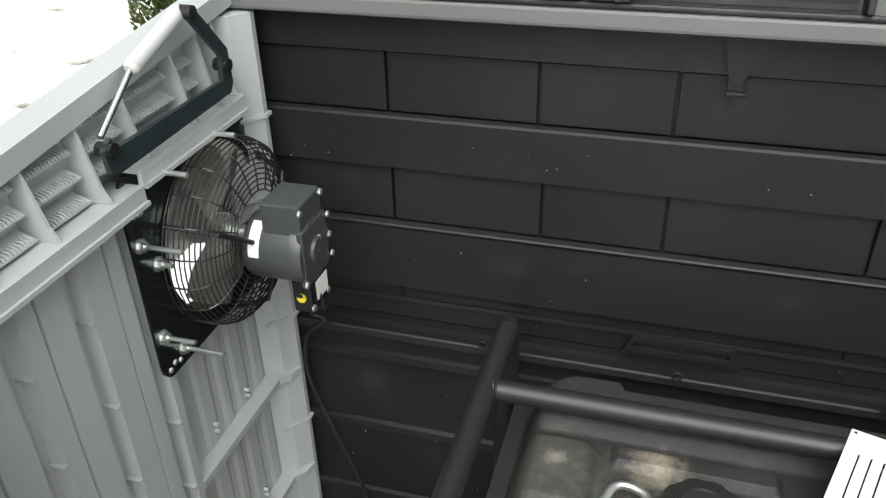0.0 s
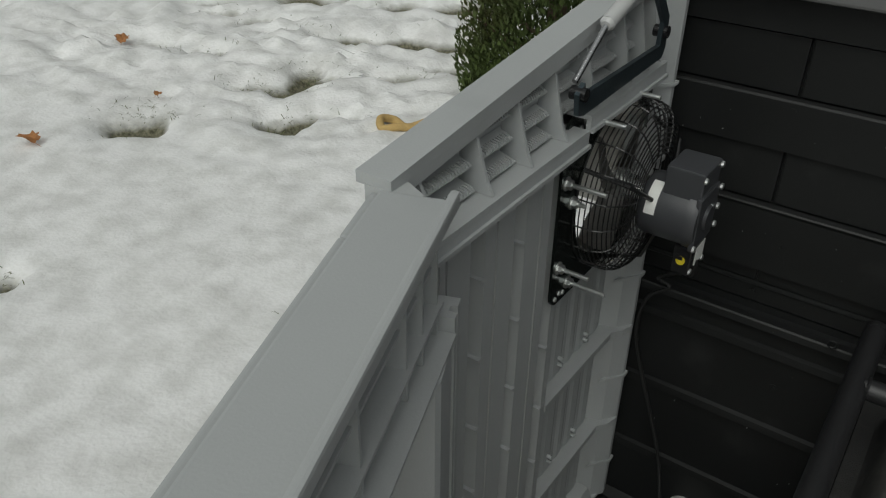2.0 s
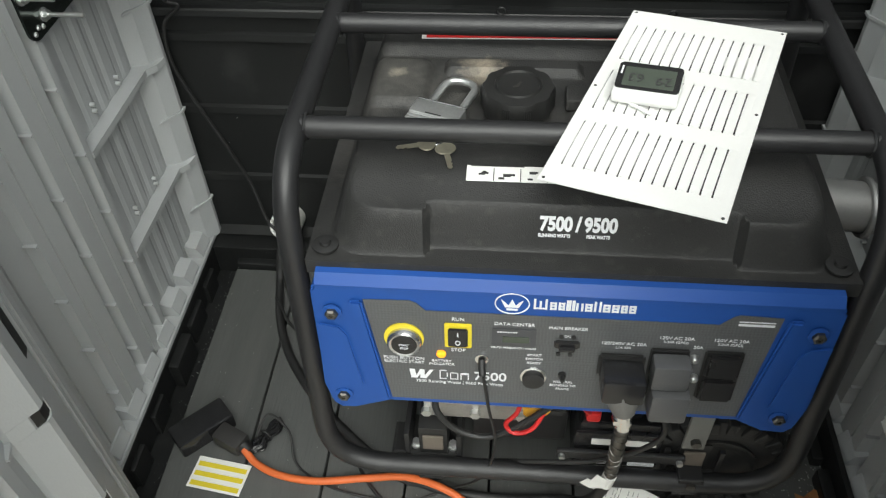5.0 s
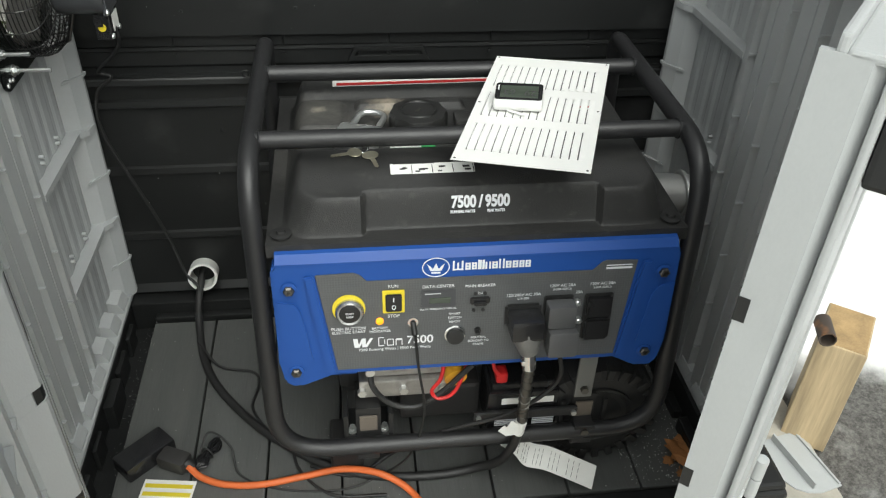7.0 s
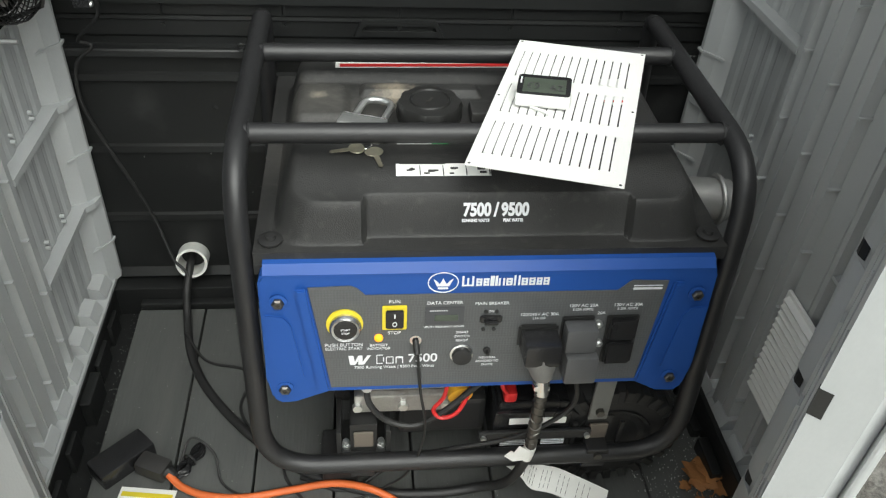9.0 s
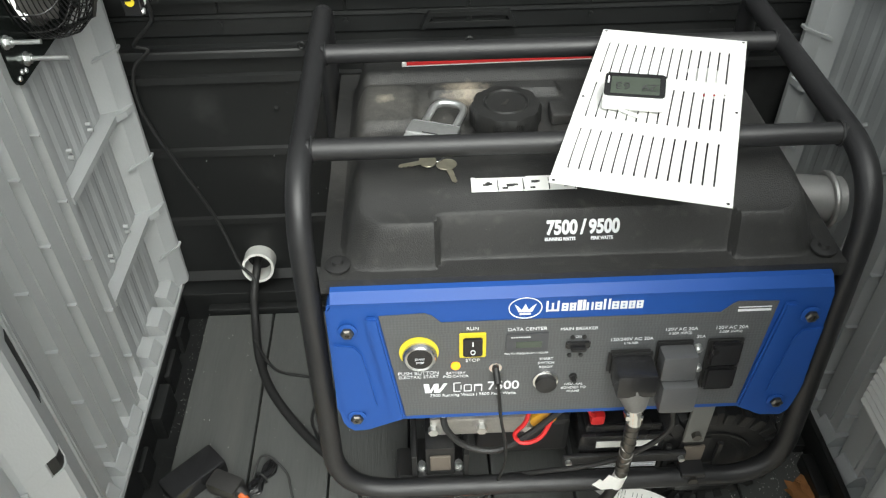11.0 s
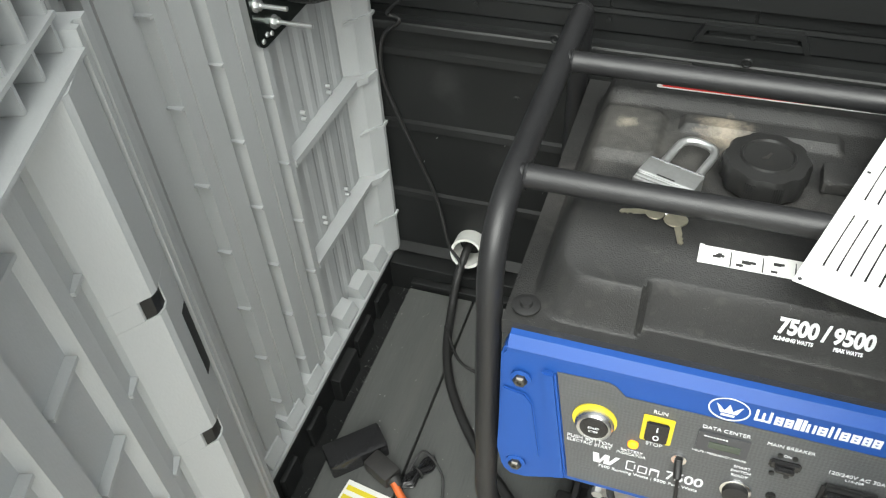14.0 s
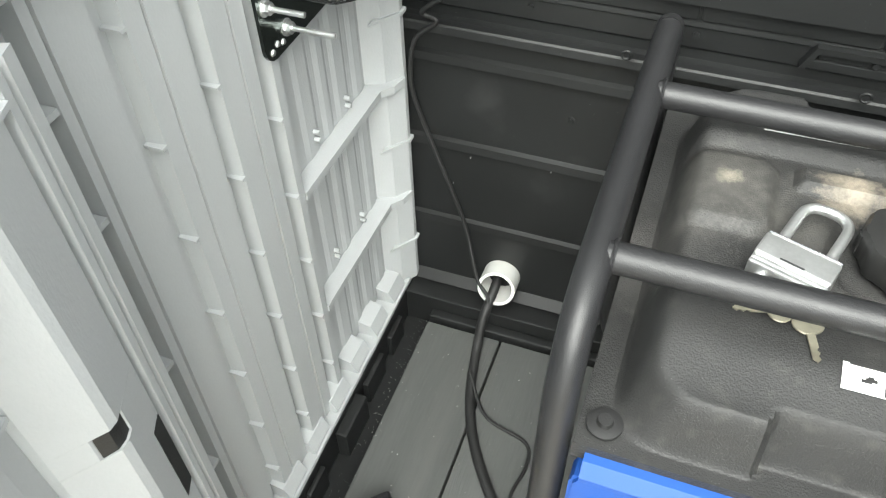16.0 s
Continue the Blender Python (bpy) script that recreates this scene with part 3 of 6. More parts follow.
for x in (-0.096, 0.187, 0.46):
    part("clip", tube(bmn(), [(x + 0.006 * math.cos(a), 0.558, 0.580 + 0.006 * math.sin(a)) for a in np.linspace(0, 2 * math.pi, 12, endpoint=False)], 0.0022, 6, closed=True), BLACKP, back)

# base tray with raised rim
base = part("base_tray", box(bmn(), -0.452, 0.807, -0.098, 0.628, -0.085, -0.035, 0.006), BLACKP, shed, "black plastic base tray")
bm = bmn()
for x0, x1 in ((-0.447, -0.412), (0.767, 0.802)):
    box(bm, x0, x1, -0.06, 0.56, -0.035, 0.045, 0.003)
box(bm, -0.412, 0.767, 0.515, 0.558, -0.035, 0.040, 0.003)
box(bm, -0.447, 0.802, -0.097, -0.062, -0.035, 0.002, 0.004)
part("rim", bm, BLACKP, base)
rnd = random.Random(4)
for s in (0, 1):
    for k in range(5):
        y = 0.0 + k * 0.105
        w = rnd.uniform(0.008, 0.022)
        x0, x1 = (-0.412, -0.412 + w) if s == 0 else (0.7563 - w, 0.7563)
        part("notch", box(bmn(), x0, x1, y, y + rnd.uniform(0.05, 0.09), -0.035, rnd.uniform(0.015, 0.035), 0.004), BLACKP, base)
for x0, x1 in ((-0.535, -0.449), (0.804, 0.890)):
    bm = box(bmn(), x0, x1, -0.105, 0.035, -0.0855, 0.012, 0.010)
    box(bm, x0 + 0.006, x1 - 0.006, -0.098, 0.028, 0.0125, 0.030, 0.008)
    part("corner_foot", bm, BLACKP, base)
part("inner_rim", box(bmn(), 0.7565, 0.7668, -0.058, 0.50, -0.035, 0.066, 0.003), BLACKP, base)
part("step", box(bmn(), -0.36, 0.74, 0.496, 0.515, -0.035, 0.012, 0.004), BLACKP, base)
bm = box(bmn(), -0.35, -0.06, 0.548, 0.556, 0.012, 0.03, 0.003)
part("step", bm, BLACKP, base)
for k in range(8):
    x = -0.361 + 0.1405 * k
    x1 = min(x + 0.1365, 0.757)
    if x1 - x > 0.02:
        part("floor_plank", box(bmn(), x, x1, -0.055, 0.492, -0.034, 0.0, 0.0025), DECK, base, "" if k else "dark grey composite deck board")

# lid: open, leaning back from its hinge
LIDP = pose(0, 0.578, 1.072, -13, 0, 0)
lid = part("lid", box(bmn(), -0.475, 0.83, 0.012, 0.045, 0.0, 0.78, 0.008), LIDM, shed, "dark grey plastic lid, open", m=LIDP)
part("front_flange", box(bmn(), -0.485, 0.84, -0.030, 0.02, -0.012, 0.010, 0.004), LIDM, lid, local=True)
part("inner_flange", box(bmn(), -0.47, 0.825, -0.012, 0.012, 0.010, 0.018, 0.003), BLACKP, lid, local=True)
for k in range(22):
    part("flute", box(bmn(), 0.06, 0.31, 0.003, 0.012, 0.022 + k * 0.009, 0.027 + k * 0.009), BLACKP, lid, local=True)
for x0 in (-0.17, -0.105, -0.04, 0.02):
    part("hinge_block", box(bmn(), x0, x0 + 0.055, -0.020, 0.012, 0.0185, 0.075, 0.006), GLOSSB, lid, local=True)
for x in (-0.178, 0.052, 0.315, 0.52):
    part("lid_rib", box(bmn(), x, x + 0.008, -0.02, 0.012, 0.018, 0.75, 0.002), BLACKP, lid, local=True)
for x in (-0.475, 0.80):
    part("lid_side", box(bmn(), x, x + 0.03, -0.07, 0.012, 0.012, 0.78, 0.006), LIDM, lid, local=True)
bm = prism(bmn(), [(0.178, 1.064), (0.240, 1.064), (0.206, 1.010), (0.206, 0.998), (0.190, 0.998), (0.190, 1.010)], lambda u, v, w: (u, w, v), 0.574, 0.5828)
box(bm, 0.188, 0.212, 0.566, 0.574, 0.992, 0.998, 0.002)
part("stay_hook", bm, BLACKP, back)
bm = bmn()
rnd = random.Random(31)
for k in range(26):
    x = rnd.uniform(-0.40, 0.05) if k % 3 else rnd.uniform(-0.4, 0.75)
    z = rnd.choice((rnd.uniform(0.845, 0.905), rnd.uniform(0.66, 0.745), rnd.uniform(0.86, 0.9), rnd.uniform(0.25, 0.37)))
    y = 0.5785 if z > 0.8 else 0.5760 if z > 0.6 else 0.5715
    r = rnd.uniform(0.0002, 0.0005)
    box(bm, x - r, x + r, y - 0.0008, y + 0.004, z - r * rnd.uniform(0.5, 1.2), z + r)
tagged(part("dust_specks", bm, GRIT, back), "tiny pale specks of dust", kind="stuff")

# linkage arm and gas strut on the side wall
for X in (lambda d: -0.46 + d, lambda d: 0.815 - d):
    W = wall_l if X(0) < 0 else wall_r
    arm = [(0.222, 1.012), (0.236, 1.022), (0.240, 1.008), (0.452, 1.006), (0.455, 1.036), (0.402, 1.096), (0.414, 1.106), (0.472, 1.040), (0.474, 0.998), (0.466, 0.986), (0.240, 0.982), (0.226, 0.986)]
    part("linkage_arm", prism(bmn(), arm, lambda u, v, w: (X(w), u, v), 0.058, 0.064), ARMM, W, "blued steel lid linkage arm")
    bm = cyl(bmn(), (X(0.050), 0.408, 1.100), (X(0.050), 0.308, 1.068), 0.0095, 14)
    cyl(bm, (X(0.050), 0.308, 1.068), (X(0.050), 0.304, 1.0665), 0.0095, 14, 0.006)
    part("strut_cylinder", bm, STRUT, W, "white gas strut cylinder", smooth=True)
    part("strut_rod", cyl(bmn(), (X(0.050), 0.306, 1.067), (X(0.050), 0.238, 1.020), 0.0038, 10), CHROME, W, smooth=True)
    for y, z in ((0.232, 1.010), (0.463, 1.022), (0.407, 1.100)):
        part("pivot", cyl(bmn(), (X(0.050), y, z), (X(0.069), y, z), 0.0080, 14), GLOSSB, W, smooth=True)


def shed_door(hinge, degrees, left):
    """A thick hollow door with a moulded inner side; it stands open by the angle."""
    s = 1 if left else -1
    m = pose(hinge[0], hinge[1], 0.02, 0, 0, -degrees if left else degrees) @ Matrix.Diagonal((s, 1, 1, 1))
    L, Hd, T, TF, TR_ = (0.615, 1.000, 0.065, 0.040, 0.065) if left else (0.53, 1.030, 0.045, 0.016, 0.030)
    up = lambda u, v, w: (u, v, w)
    outline = [(0.0, 0.03), (0.0, -0.010), (0.006, -0.016), (L - 0.012, -0.016), (L, -0.006), (L, 0.03), (L - 0.006, 0.03), (L - 0.006, -0.006), (0.006, -0.006), (0.006, 0.03)]
    d = part("door", prism(bmn(), outline, up, 0.003, Hd - 0.004), GREY, shed, "light grey moulded plastic door, standing open", m=m)
    bm = box(bmn(), 0.0, L, -0.0162, TR_ - 0.018, Hd - 0.008, Hd, 0.003)
    box(bm, 0.0, L, TR_ - 0.0185, TR_ - 0.010, Hd - 0.006, Hd + 0.010, 0.003)
    part("top_rail", bm, GREY, d)
    part("bottom_rail", box(bmn(), 0.0, L, -0.015, TR_ - 0.02, -0.002, 0.008), GREY, d)
    top = 0.885
    c1, c2 = (0.918, 0.955) if left else (0.925, 0.975)
    holes = [0.19, 0.415, 0.638]
    zs = [0.01] + [v for h in holes for v in (h, h + 0.026)] + [top]
    # box sections along both upright edges, notched by slots
    for e, mirror, E in ((0.0, 1, T), (L, -1, TF)):
        q = lambda u, v, w: (e + mirror * u, v, w)
        lip = [(0.0062, min(0.03, E - 0.014)), (0.0062, E - 0.006), (0.018, E - 0.006), (0.020, E - 0.012), (0.026, E - 0.012), (0.028, E - 0.004), (0.036, E - 0.004), (0.036, min(0.03, E - 0.014))]
        part("edge_lip", prism(bmn(), lip, q, 0.01, top + 0.02), GREY, d)
        sect = [(0.0365, -0.0055), (0.0365, E - 0.012), (0.046, E - 0.004), (0.094, E), (0.102, E - 0.003), (0.126, min(0.026, E - 0.006)), (0.126, -0.0055)]
        if e == 0.0:
            for a, b in zip(zs[::2], zs[1::2]):
                part("edge_section", prism(bmn(), sect, q, a, b), GREY, d)
            for h in holes:
                cut = [(0.0365, -0.0055), (0.0365, E - 0.012), (0.046, E - 0.004), (0.085, E - 0.0007), (0.087, E - 0.014), (0.108, E - 0.0148), (0.1105, E - 0.0158), (0.126, min(0.026, E - 0.006)), (0.126, -0.0055)]
                part("edge_section", prism(bmn(), cut, q, h + 0.0002, h + 0.0258), GREY, d)
                # black fill just under the surface paints the shade inside the notch
                part("slot", prism(bmn(), [(0.0856, E - 0.0022), (0.0874, E - 0.0136), (0.1075, E - 0.0144), (0.1085, E - 0.0140), (0.1015, E - 0.0050), (0.094, E - 0.0022)], q, h + 0.0004, h + 0.0256), BLACKP, d)
        else:
            part("edge_section", prism(bmn(), sect, q, 0.01, top), GREY, d)
            for h in (0.33, 0.556, 0.78):
                # uncut edge: a black block paints the dark inside of each slot
                part("slot", box(bmn(), L - (0.010 if left else 0.0045), L + 0.0006, 0.020, 0.0306, h, h + 0.026), BLACKP, d)
        for k in range(4):
            z = 0.12 + k * 0.2
            part("lip_tab", prism(bmn(), [(0.0, E - 0.020), (0.0062, E - 0.006), (0.0062, E - 0.020)], q, z, z + 0.02), GREY, d)
        # black patch laid over the section paints the shade of an opening, uncut
        part("long_slot", prism(bmn(), [(0.0468, E - 0.0038), (0.0468, E - 0.0032), (0.0640, E - 0.0018), (0.0640, E - 0.0024)], q, 0.490, 0.595), BLACKP, d)
    part("inner_panel", prism(bmn(), [(0.1265, -0.005), (0.1265, 0.018), (0.150, 0.022), (0.172, 0.022), (0.180, 0.010), (0.245, 0.010), (0.252, 0.022), (0.285, 0.022), (0.292, 0.010), (0.36, 0.010), (0.367, 0.022), (0.395, 0.022), (0.403, 0.010), (L - 0.137, 0.010), (L - 0.128, 0.020), (L - 0.1265, 0.020), (L - 0.1265, -0.005)],
                              up, 0.01, top), GREY, d)
    for x0, x1 in ((0.1806, 0.2446), (0.2926, 0.3596)):
        for k in range(7):
            part("rib", box(bmn(), x0, x1, 0.010, 0.021, 0.05 + k * 0.125, 0.0545 + k * 0.125), GREY, d)
    for k in range(5):
        part("rib", box(bmn(), 0.127, 0.1495, 0.018, 0.026, 0.12 + k * 0.15, 0.1245 + k * 0.15), GREY, d)
    # open stiffening cells along the top
    for z, dpt in ((top, TR_ - 0.002), (c1, TR_ - 0.014), (c2, TR_ - 0.022)):
        part("cell_shelf", box(bmn(), 0.0365, L - 0.037, -0.0055, dpt, z + 0.0005, z + 0.0045), GREY, d)
    for k, x in enumerate((0.040, 0.082, 0.125, 0.225, 0.33, 0.435, L - 0.045)):
        part("cell_wall", box(bmn(), x, x + 0.004, -0.0055, TR_ - 0.018, top + 0.005, Hd - 0.008), GREY, d)
    # outer side: a raised frame and plank grooves
    for x0, x1, z0, z1 in ((0.0, 0.075, 0.0, Hd), (L - 0.075, L, 0.0, Hd), (0.0755, L - 0.0755, Hd - 0.09, Hd), (0.0755, L - 0.0755, 0.0, 0.09)):
        part("outer_frame", box(bmn(), x0, x1, -0.024, -0.0165, z0 + 0.001, z1 - 0.003, 0.003), GREY, d)
    n = 4
    bw = (L - 0.156) / n
    for k in range(n):
        x = 0.078 + k * bw
        part("outer_board", box(bmn(), x, x + bw - 0.004, -0.0205, -0.0165, 0.092, Hd - 0.092, 0.002), GREY, d)
    for z in (0.0, 0.86):
        bm = cyl(bmn(), (0.004, -0.032, z), (0.004, -0.032, z + 0.05), 0.0115, 14)
        cyl(bm, (0.004, -0.032, z + 0.053), (0.004, -0.032, z + 0.10), 0.0115, 14)
        part("hinge", bm, GREY, d, smooth=True)
    if not left:
        latch = part("latch", box(bmn(), L - 0.065, L - 0.004, -0.070, -0.0245, 0.930, 1.020, 0.005), BLACKP, d, "black plastic door latch")
        part("knob", cyl(bmn(), (L - 0.036, -0.064, 0.929), (L - 0.036, -0.090, 0.892), 0.020, 18), BLACKP, latch, smooth=True)
        part("hasp", box(bmn(), L - 0.060, L - 0.015, -0.078, -0.0705, 0.945, 1.005, 0.003), GLOSSB, latch)
    return d


shed_door((-0.413, -0.080), 70, True)
shed_door((0.785, -0.080), 50, False)

# white grilles set in the right wall
for y0, y1, z0, z1 in ((-0.045, 0.066, 0.20, 0.42),):
    g = thing("vent_grille", (0.79, (y0 + y1) / 2, z0), "white pressed metal vent grille set in the side wall", "vent")
    part("frame", box(bmn(), 0.774, 0.7795, y0, y1, z0, z1, 0.001), WHITE, g)
    for k in range(15):
        z = z0 + 0.012 + k * 0.0137
        bm = prism(bmn(), [(0.774, z), (0.766, z + 0.002), (0.766, z + 0.004), (0.774, z + 0.010)], lambda u, v, w: (u, w, v), y0 + 0.008, y1 - 0.008)
        part("slat", bm, WHITE, g)

# ---- the generator ----
gen = thing("generator", (0.295, 0.25, 0.0), "portable petrol generator with blue control panel in a black tube frame", "generator")
TR = 0.0155
XL, XR, ZT = -0.048, 0.636, 0.659
front = [(XL, 0.50, ZT), (XL, 0.045, ZT), (XL, -0.004, 0.116), (XR, -0.004, 0.116), (XR, 0.045, ZT), (XR, 0.50, ZT)]
path = [Vector(front[0])] + round_path(front, 0.095, 9)[1:]
rear = [(XL, 0.500, ZT), (XL, 0.520, ZT), (XL, 0.49, 0.10), (XR, 0.49, 0.10), (XR, 0.520, ZT), (XR, 0.500, ZT)]
part("front_frame_tube", tube(bmn(), path, TR, 14), TUBE, gen, "bent black steel tube", smooth=True)
rp = [Vector(rear[0]), (XL, 0.512, ZT - 0.002), (XL, 0.519, ZT - 0.02)] + round_path([(XL, 0.519, ZT - 0.02), (XL, 0.47, 0.10), (XR, 0.47, 0.10), (XR, 0.519, ZT - 0.02)], 0.09)[1:-1] + [(XR, 0.519, ZT - 0.02), (XR, 0.512, ZT - 0.002), Vector(rear[-1])]
part("rear_frame_tube", tube(bmn(), rp, TR, 14), TUBE, gen, smooth=True)
for y in (0.137, 0.377):
    part("top_bar", cyl(bmn(), (XL + 0.008, y, ZT), (XR - 0.008, y, ZT), TR * 0.92, 16), TUBE, gen, smooth=True)
    for x in (XL + 0.014, XR - 0.014):
        part("weld", tube(bmn(), [(x, y + TR * math.cos(a), ZT + TR * math.sin(a)) for a in np.linspace(0, 2 * math.pi, 18, endpoint=False)], 0.002, 5, closed=True), TUBE, gen)
for x in (0.11, 0.50):
    part("cradle_rail", box(bmn(), x - 0.02, x + 0.02, -0.012, 0.47, 0.088, 0.108, 0.003), TUBE, gen)

# tank cover: a moulded black shell


def soft_ramp(t):
    """From 0 to 1 with a straight middle and rounded ends."""
    if t < 0.2:
        return max(0.0, t + 0.2) ** 2 / 0.8
    if t > 0.7:
        return 1.0 - max(0.0, 1.3 - t) ** 2 / 1.2
    return t


def soft_min(values, k):
    """The least of the values, with its corners rounded by k."""
    return -k * math.log(sum(math.exp(-max(-0.2, min(0.3, v)) / k) for v in values))


def cover_height(x, y):
    """The height of the shell over the plan."""
    ex = min(x + 0.030, 0.622 - x)
    ey = min(y - 0.022, 0.515 - y)
    z = 0.546
    # cut corners in front
    cx = min(x - 0.012, 0.582 - x) + 0.0
    fld = step(0.112, 0.122, x) * (1 - step(0.478, 0.488, x))
    f = soft_min((1.5 * (ex - 0.026), 1.7 * (ey - 0.015 - 0.016 * fld), (cx + ey) * 0.74 - 0.020), 0.0055)
    z += 0.058 * soft_ramp(f / 0.028)
    z += 0.013 * step(0.036, 0.105, y - 0.022) * step(0.03, 0.06, ex)
    # sunk basin on top
    bas = step(0.000, 0.016, x) * (1 - step(0.392, 0.41, x)) * step(0.176, 0.196, y) * (1 - step(0.383, 0.40, y))
    z -= 0.016 * bas
    # raised rounded pad beside the filler
    px, py = max(0.0, abs(x - 0.050) - 0.026), max(0.0, abs(y - 0.318) - 0.034)
    z += 0.011 * (1 - step(0.012, 0.026, math.hypot(px, py)))
    # well round the cap and the filler rib
    z -= 0.004 * (1 - step(0.066, 0.074, math.hypot(x - 0.219, y - 0.268)))
    rib = step(0.112, 0.122, x) * (1 - step(0.300, 0.312, x)) * step(0.338, 0.346, y) * (1 - step(0.366, 0.376, y))
    z += 0.011 * rib
    return z


bm = bmn()
xs = np.linspace(-0.030, 0.622, 175)
ys = np.concatenate([np.linspace(0.022, 0.11, 67), np.linspace(0.1145, 0.515, 120)])
top = [[bm.verts.new((x, y, cover_height(x, y) - 0.0004)) for x in xs] for y in ys]
for a, b in zip(top, top[1:]):
    for i in range(len(xs) - 1):
        bm.faces.new((a[i], a[i + 1], b[i + 1], b[i]))
edge = [top[0][i] for i in range(len(xs))] + [r[-1] for r in top[1:]] + top[-1][-2::-1] + [r[0] for r in top[-2:0:-1]]
low = [bm.verts.new(v.co - Vector((0, 0, 0.022))) for v in edge]
for i in range(len(edge)):
    j = (i + 1) % len(edge)
    bm.faces.new((edge[i], low[i], low[j], edge[j]))
bm.faces.new(low)
cover = part("tank_cover", bm, TANKM, gen, "dusty black moulded tank cover", smooth=True)
for x in (-0.008, 0.600):
    bm = lathe(bmn(), [(0.016, 0.0), (0.016, 0.003), (0.011, 0.0045), (0.0075, 0.0045), (0.0065, 0.009), (0.002, 0.009)], lambda a, b, h: (x + a, 0.046 + b, 0.548 + h), 18)
    part("cover_bolt", bm, BLACK, cover, smooth=True)
CAP = Vector((0.219, 0.268, 0.603))
bm = bmn()
n = 72
wave = [0.048 * (1 + 0.035 * (1 if math.cos(10 * 2 * math.pi * k / n) > 0 else -0.4)) for k in range(n)]
prev = None
for r, h in ((0.96, 0.0), (1.0, 0.004), (1.0, 0.027), (0.95, 0.0325), (0.66, 0.0345), (0.63, 0.0372), (0.60, 0.0372), (0.57, 0.0345), (0.3, 0.0335), (0.05, 0.0335)):
    ring = [bm.verts.new(CAP + Vector(((wave[k] if r > 0.8 else 0.048) * r * math.cos(2 * math.pi * k / n), (wave[k] if r > 0.8 else 0.048) * r * math.sin(2 * math.pi * k / n), h))) for k in range(n)]
    if prev:
        for k in range(n):
            bm.faces.new((prev[k], prev[(k + 1) % n], ring[(k + 1) % n], ring[k]))
    else:
        bm.faces.new(ring[::-1])
    prev = ring
bm.faces.new(prev)
cap = part("fuel_cap", bm, CAPM, gen, "black ribbed screw fuel cap", smooth=True)
for k in range(5):
    for g in range(10):
        a = 2 * math.pi * g / 10 + (k - 2) * 0.052
        if g in (1, 3, 5, 7, 8):
            part("grip_rib", box(bmn(), 0.0478, 0.0506, -0.0007, 0.0007, 0.006, 0.026, 0.0, Matrix.Translation(CAP) @ pose(0, 0, 0, 0, 0, math.degrees(a))), CAPM, cap)
part("cap_mark", prism(bmn(), [(0.213, 0.262), (0.219, 0.264), (0.224, 0.275), (0.221, 0.276), (0.217, 0.268), (0.212, 0.265)], lambda u, v, w: (u, v, w), 0.6364, 0.6371), DULL, cap)
part("fuel_gauge", box(bmn(), 0.283, 0.325, 0.262, 0.302, 0.60, 0.618, 0.004), TANKM, gen)


bm = bmn()
zf = lambda y: cover_height(0.21, y) + 0.0012
for k in range(6):
    ya, yb = 0.100 + k * 0.004, 0.104 + k * 0.004
    vs = [bm.verts.new(p) for p in ((0.161, ya, zf(ya)), (0.292, ya, zf(ya)), (0.292, yb, zf(yb)), (0.161, yb, zf(yb)))]
    bm.faces.new(vs)
part("instruction_sticker", bm, PAPER, cover, "white pictogram instruction sticker")
rnd = random.Random(2)
for k in range(4):
    x = 0.165 + k * 0.032
    part("pictogram_frame", box(bmn(), x + 0.0285, x + 0.0295, 0.101, 0.1235, zf(0.112) - 0.0025, zf(0.112) + 0.0012), INK, cover)
    for j in range(3):
        xa, ya = x + rnd.uniform(0.002, 0.016), 0.103 + rnd.uniform(0, 0.010)
        part("pictogram", box(bmn(), xa, xa + rnd.uniform(0.004, 0.011), ya, ya + rnd.uniform(0.002, 0.005), zf(ya) - 0.0008, zf(ya) + 0.0010), INK, cover)
part("sticker_bar", box(bmn(), 0.166, 0.230, 0.1225, 0.1245, zf(0.123) - 0.001, zf(0.123) + 0.0008), INK, cover)
slant = lambda u, v, w: (u, v + 0.022 * (u - 0.075), w)
part("warning_sticker", prism(bmn(), [(0.075, 0.408), (0.365, 0.408), (0.365, 0.434), (0.075, 0.434)], slant, 0.6172, 0.6182), PAPER, cover, "white and red warning sticker")
part("warning_band", prism(bmn(), [(0.082, 0.4095), (0.3655, 0.4095), (0.3655, 0.4200), (0.082, 0.4200)], slant, 0.6183, 0.6187), RED, cover)
part("warning_sticker", box(bmn(), 0.50, 0.545, 0.29, 0.375, 0.6175, 0.6182), PAPER, cover)
part("warning_band", box(bmn(), 0.499, 0.546, 0.296, 0.302, 0.6183, 0.6187), RED, cover)
part("fuel_sticker", box(bmn(), 0.165, 0.235, 0.1745, 0.1785, 0.6175, 0.6184), PAPER, cover)
part("fuel_sticker", box(bmn(), 0.215, 0.238, 0.1735, 0.1785, 0.6182, 0.6188), material("green_print", (0.05, 0.4, 0.12), 0.5), cover)
for txt, size, x, y in (("7500", 0.0225, 0.270, 0.0633), ("/", 0.0235, 0.2965, 0.0633), ("9500", 0.0225, 0.3225, 0.0633), ("RUNNING WATTS", 0.0062, 0.2685, 0.0592), ("PEAK WATTS", 0.0062, 0.3205, 0.0592)):
    dz = (cover_height(x, 0.063) - cover_height(x, 0.059)) / 0.004
    writing(txt, size * (1.15 if size > 0.01 else 1.0), pose(x, y - 0.0012, cover_height(x, y) + 0.0006, math.degrees(math.atan(dz)), 0, 0), PRINT, cover, 0.0011 if size > 0.01 else 0.0003, squeeze=0.74)

# control panel, leaning back a little
LEANP = radians(5.7)


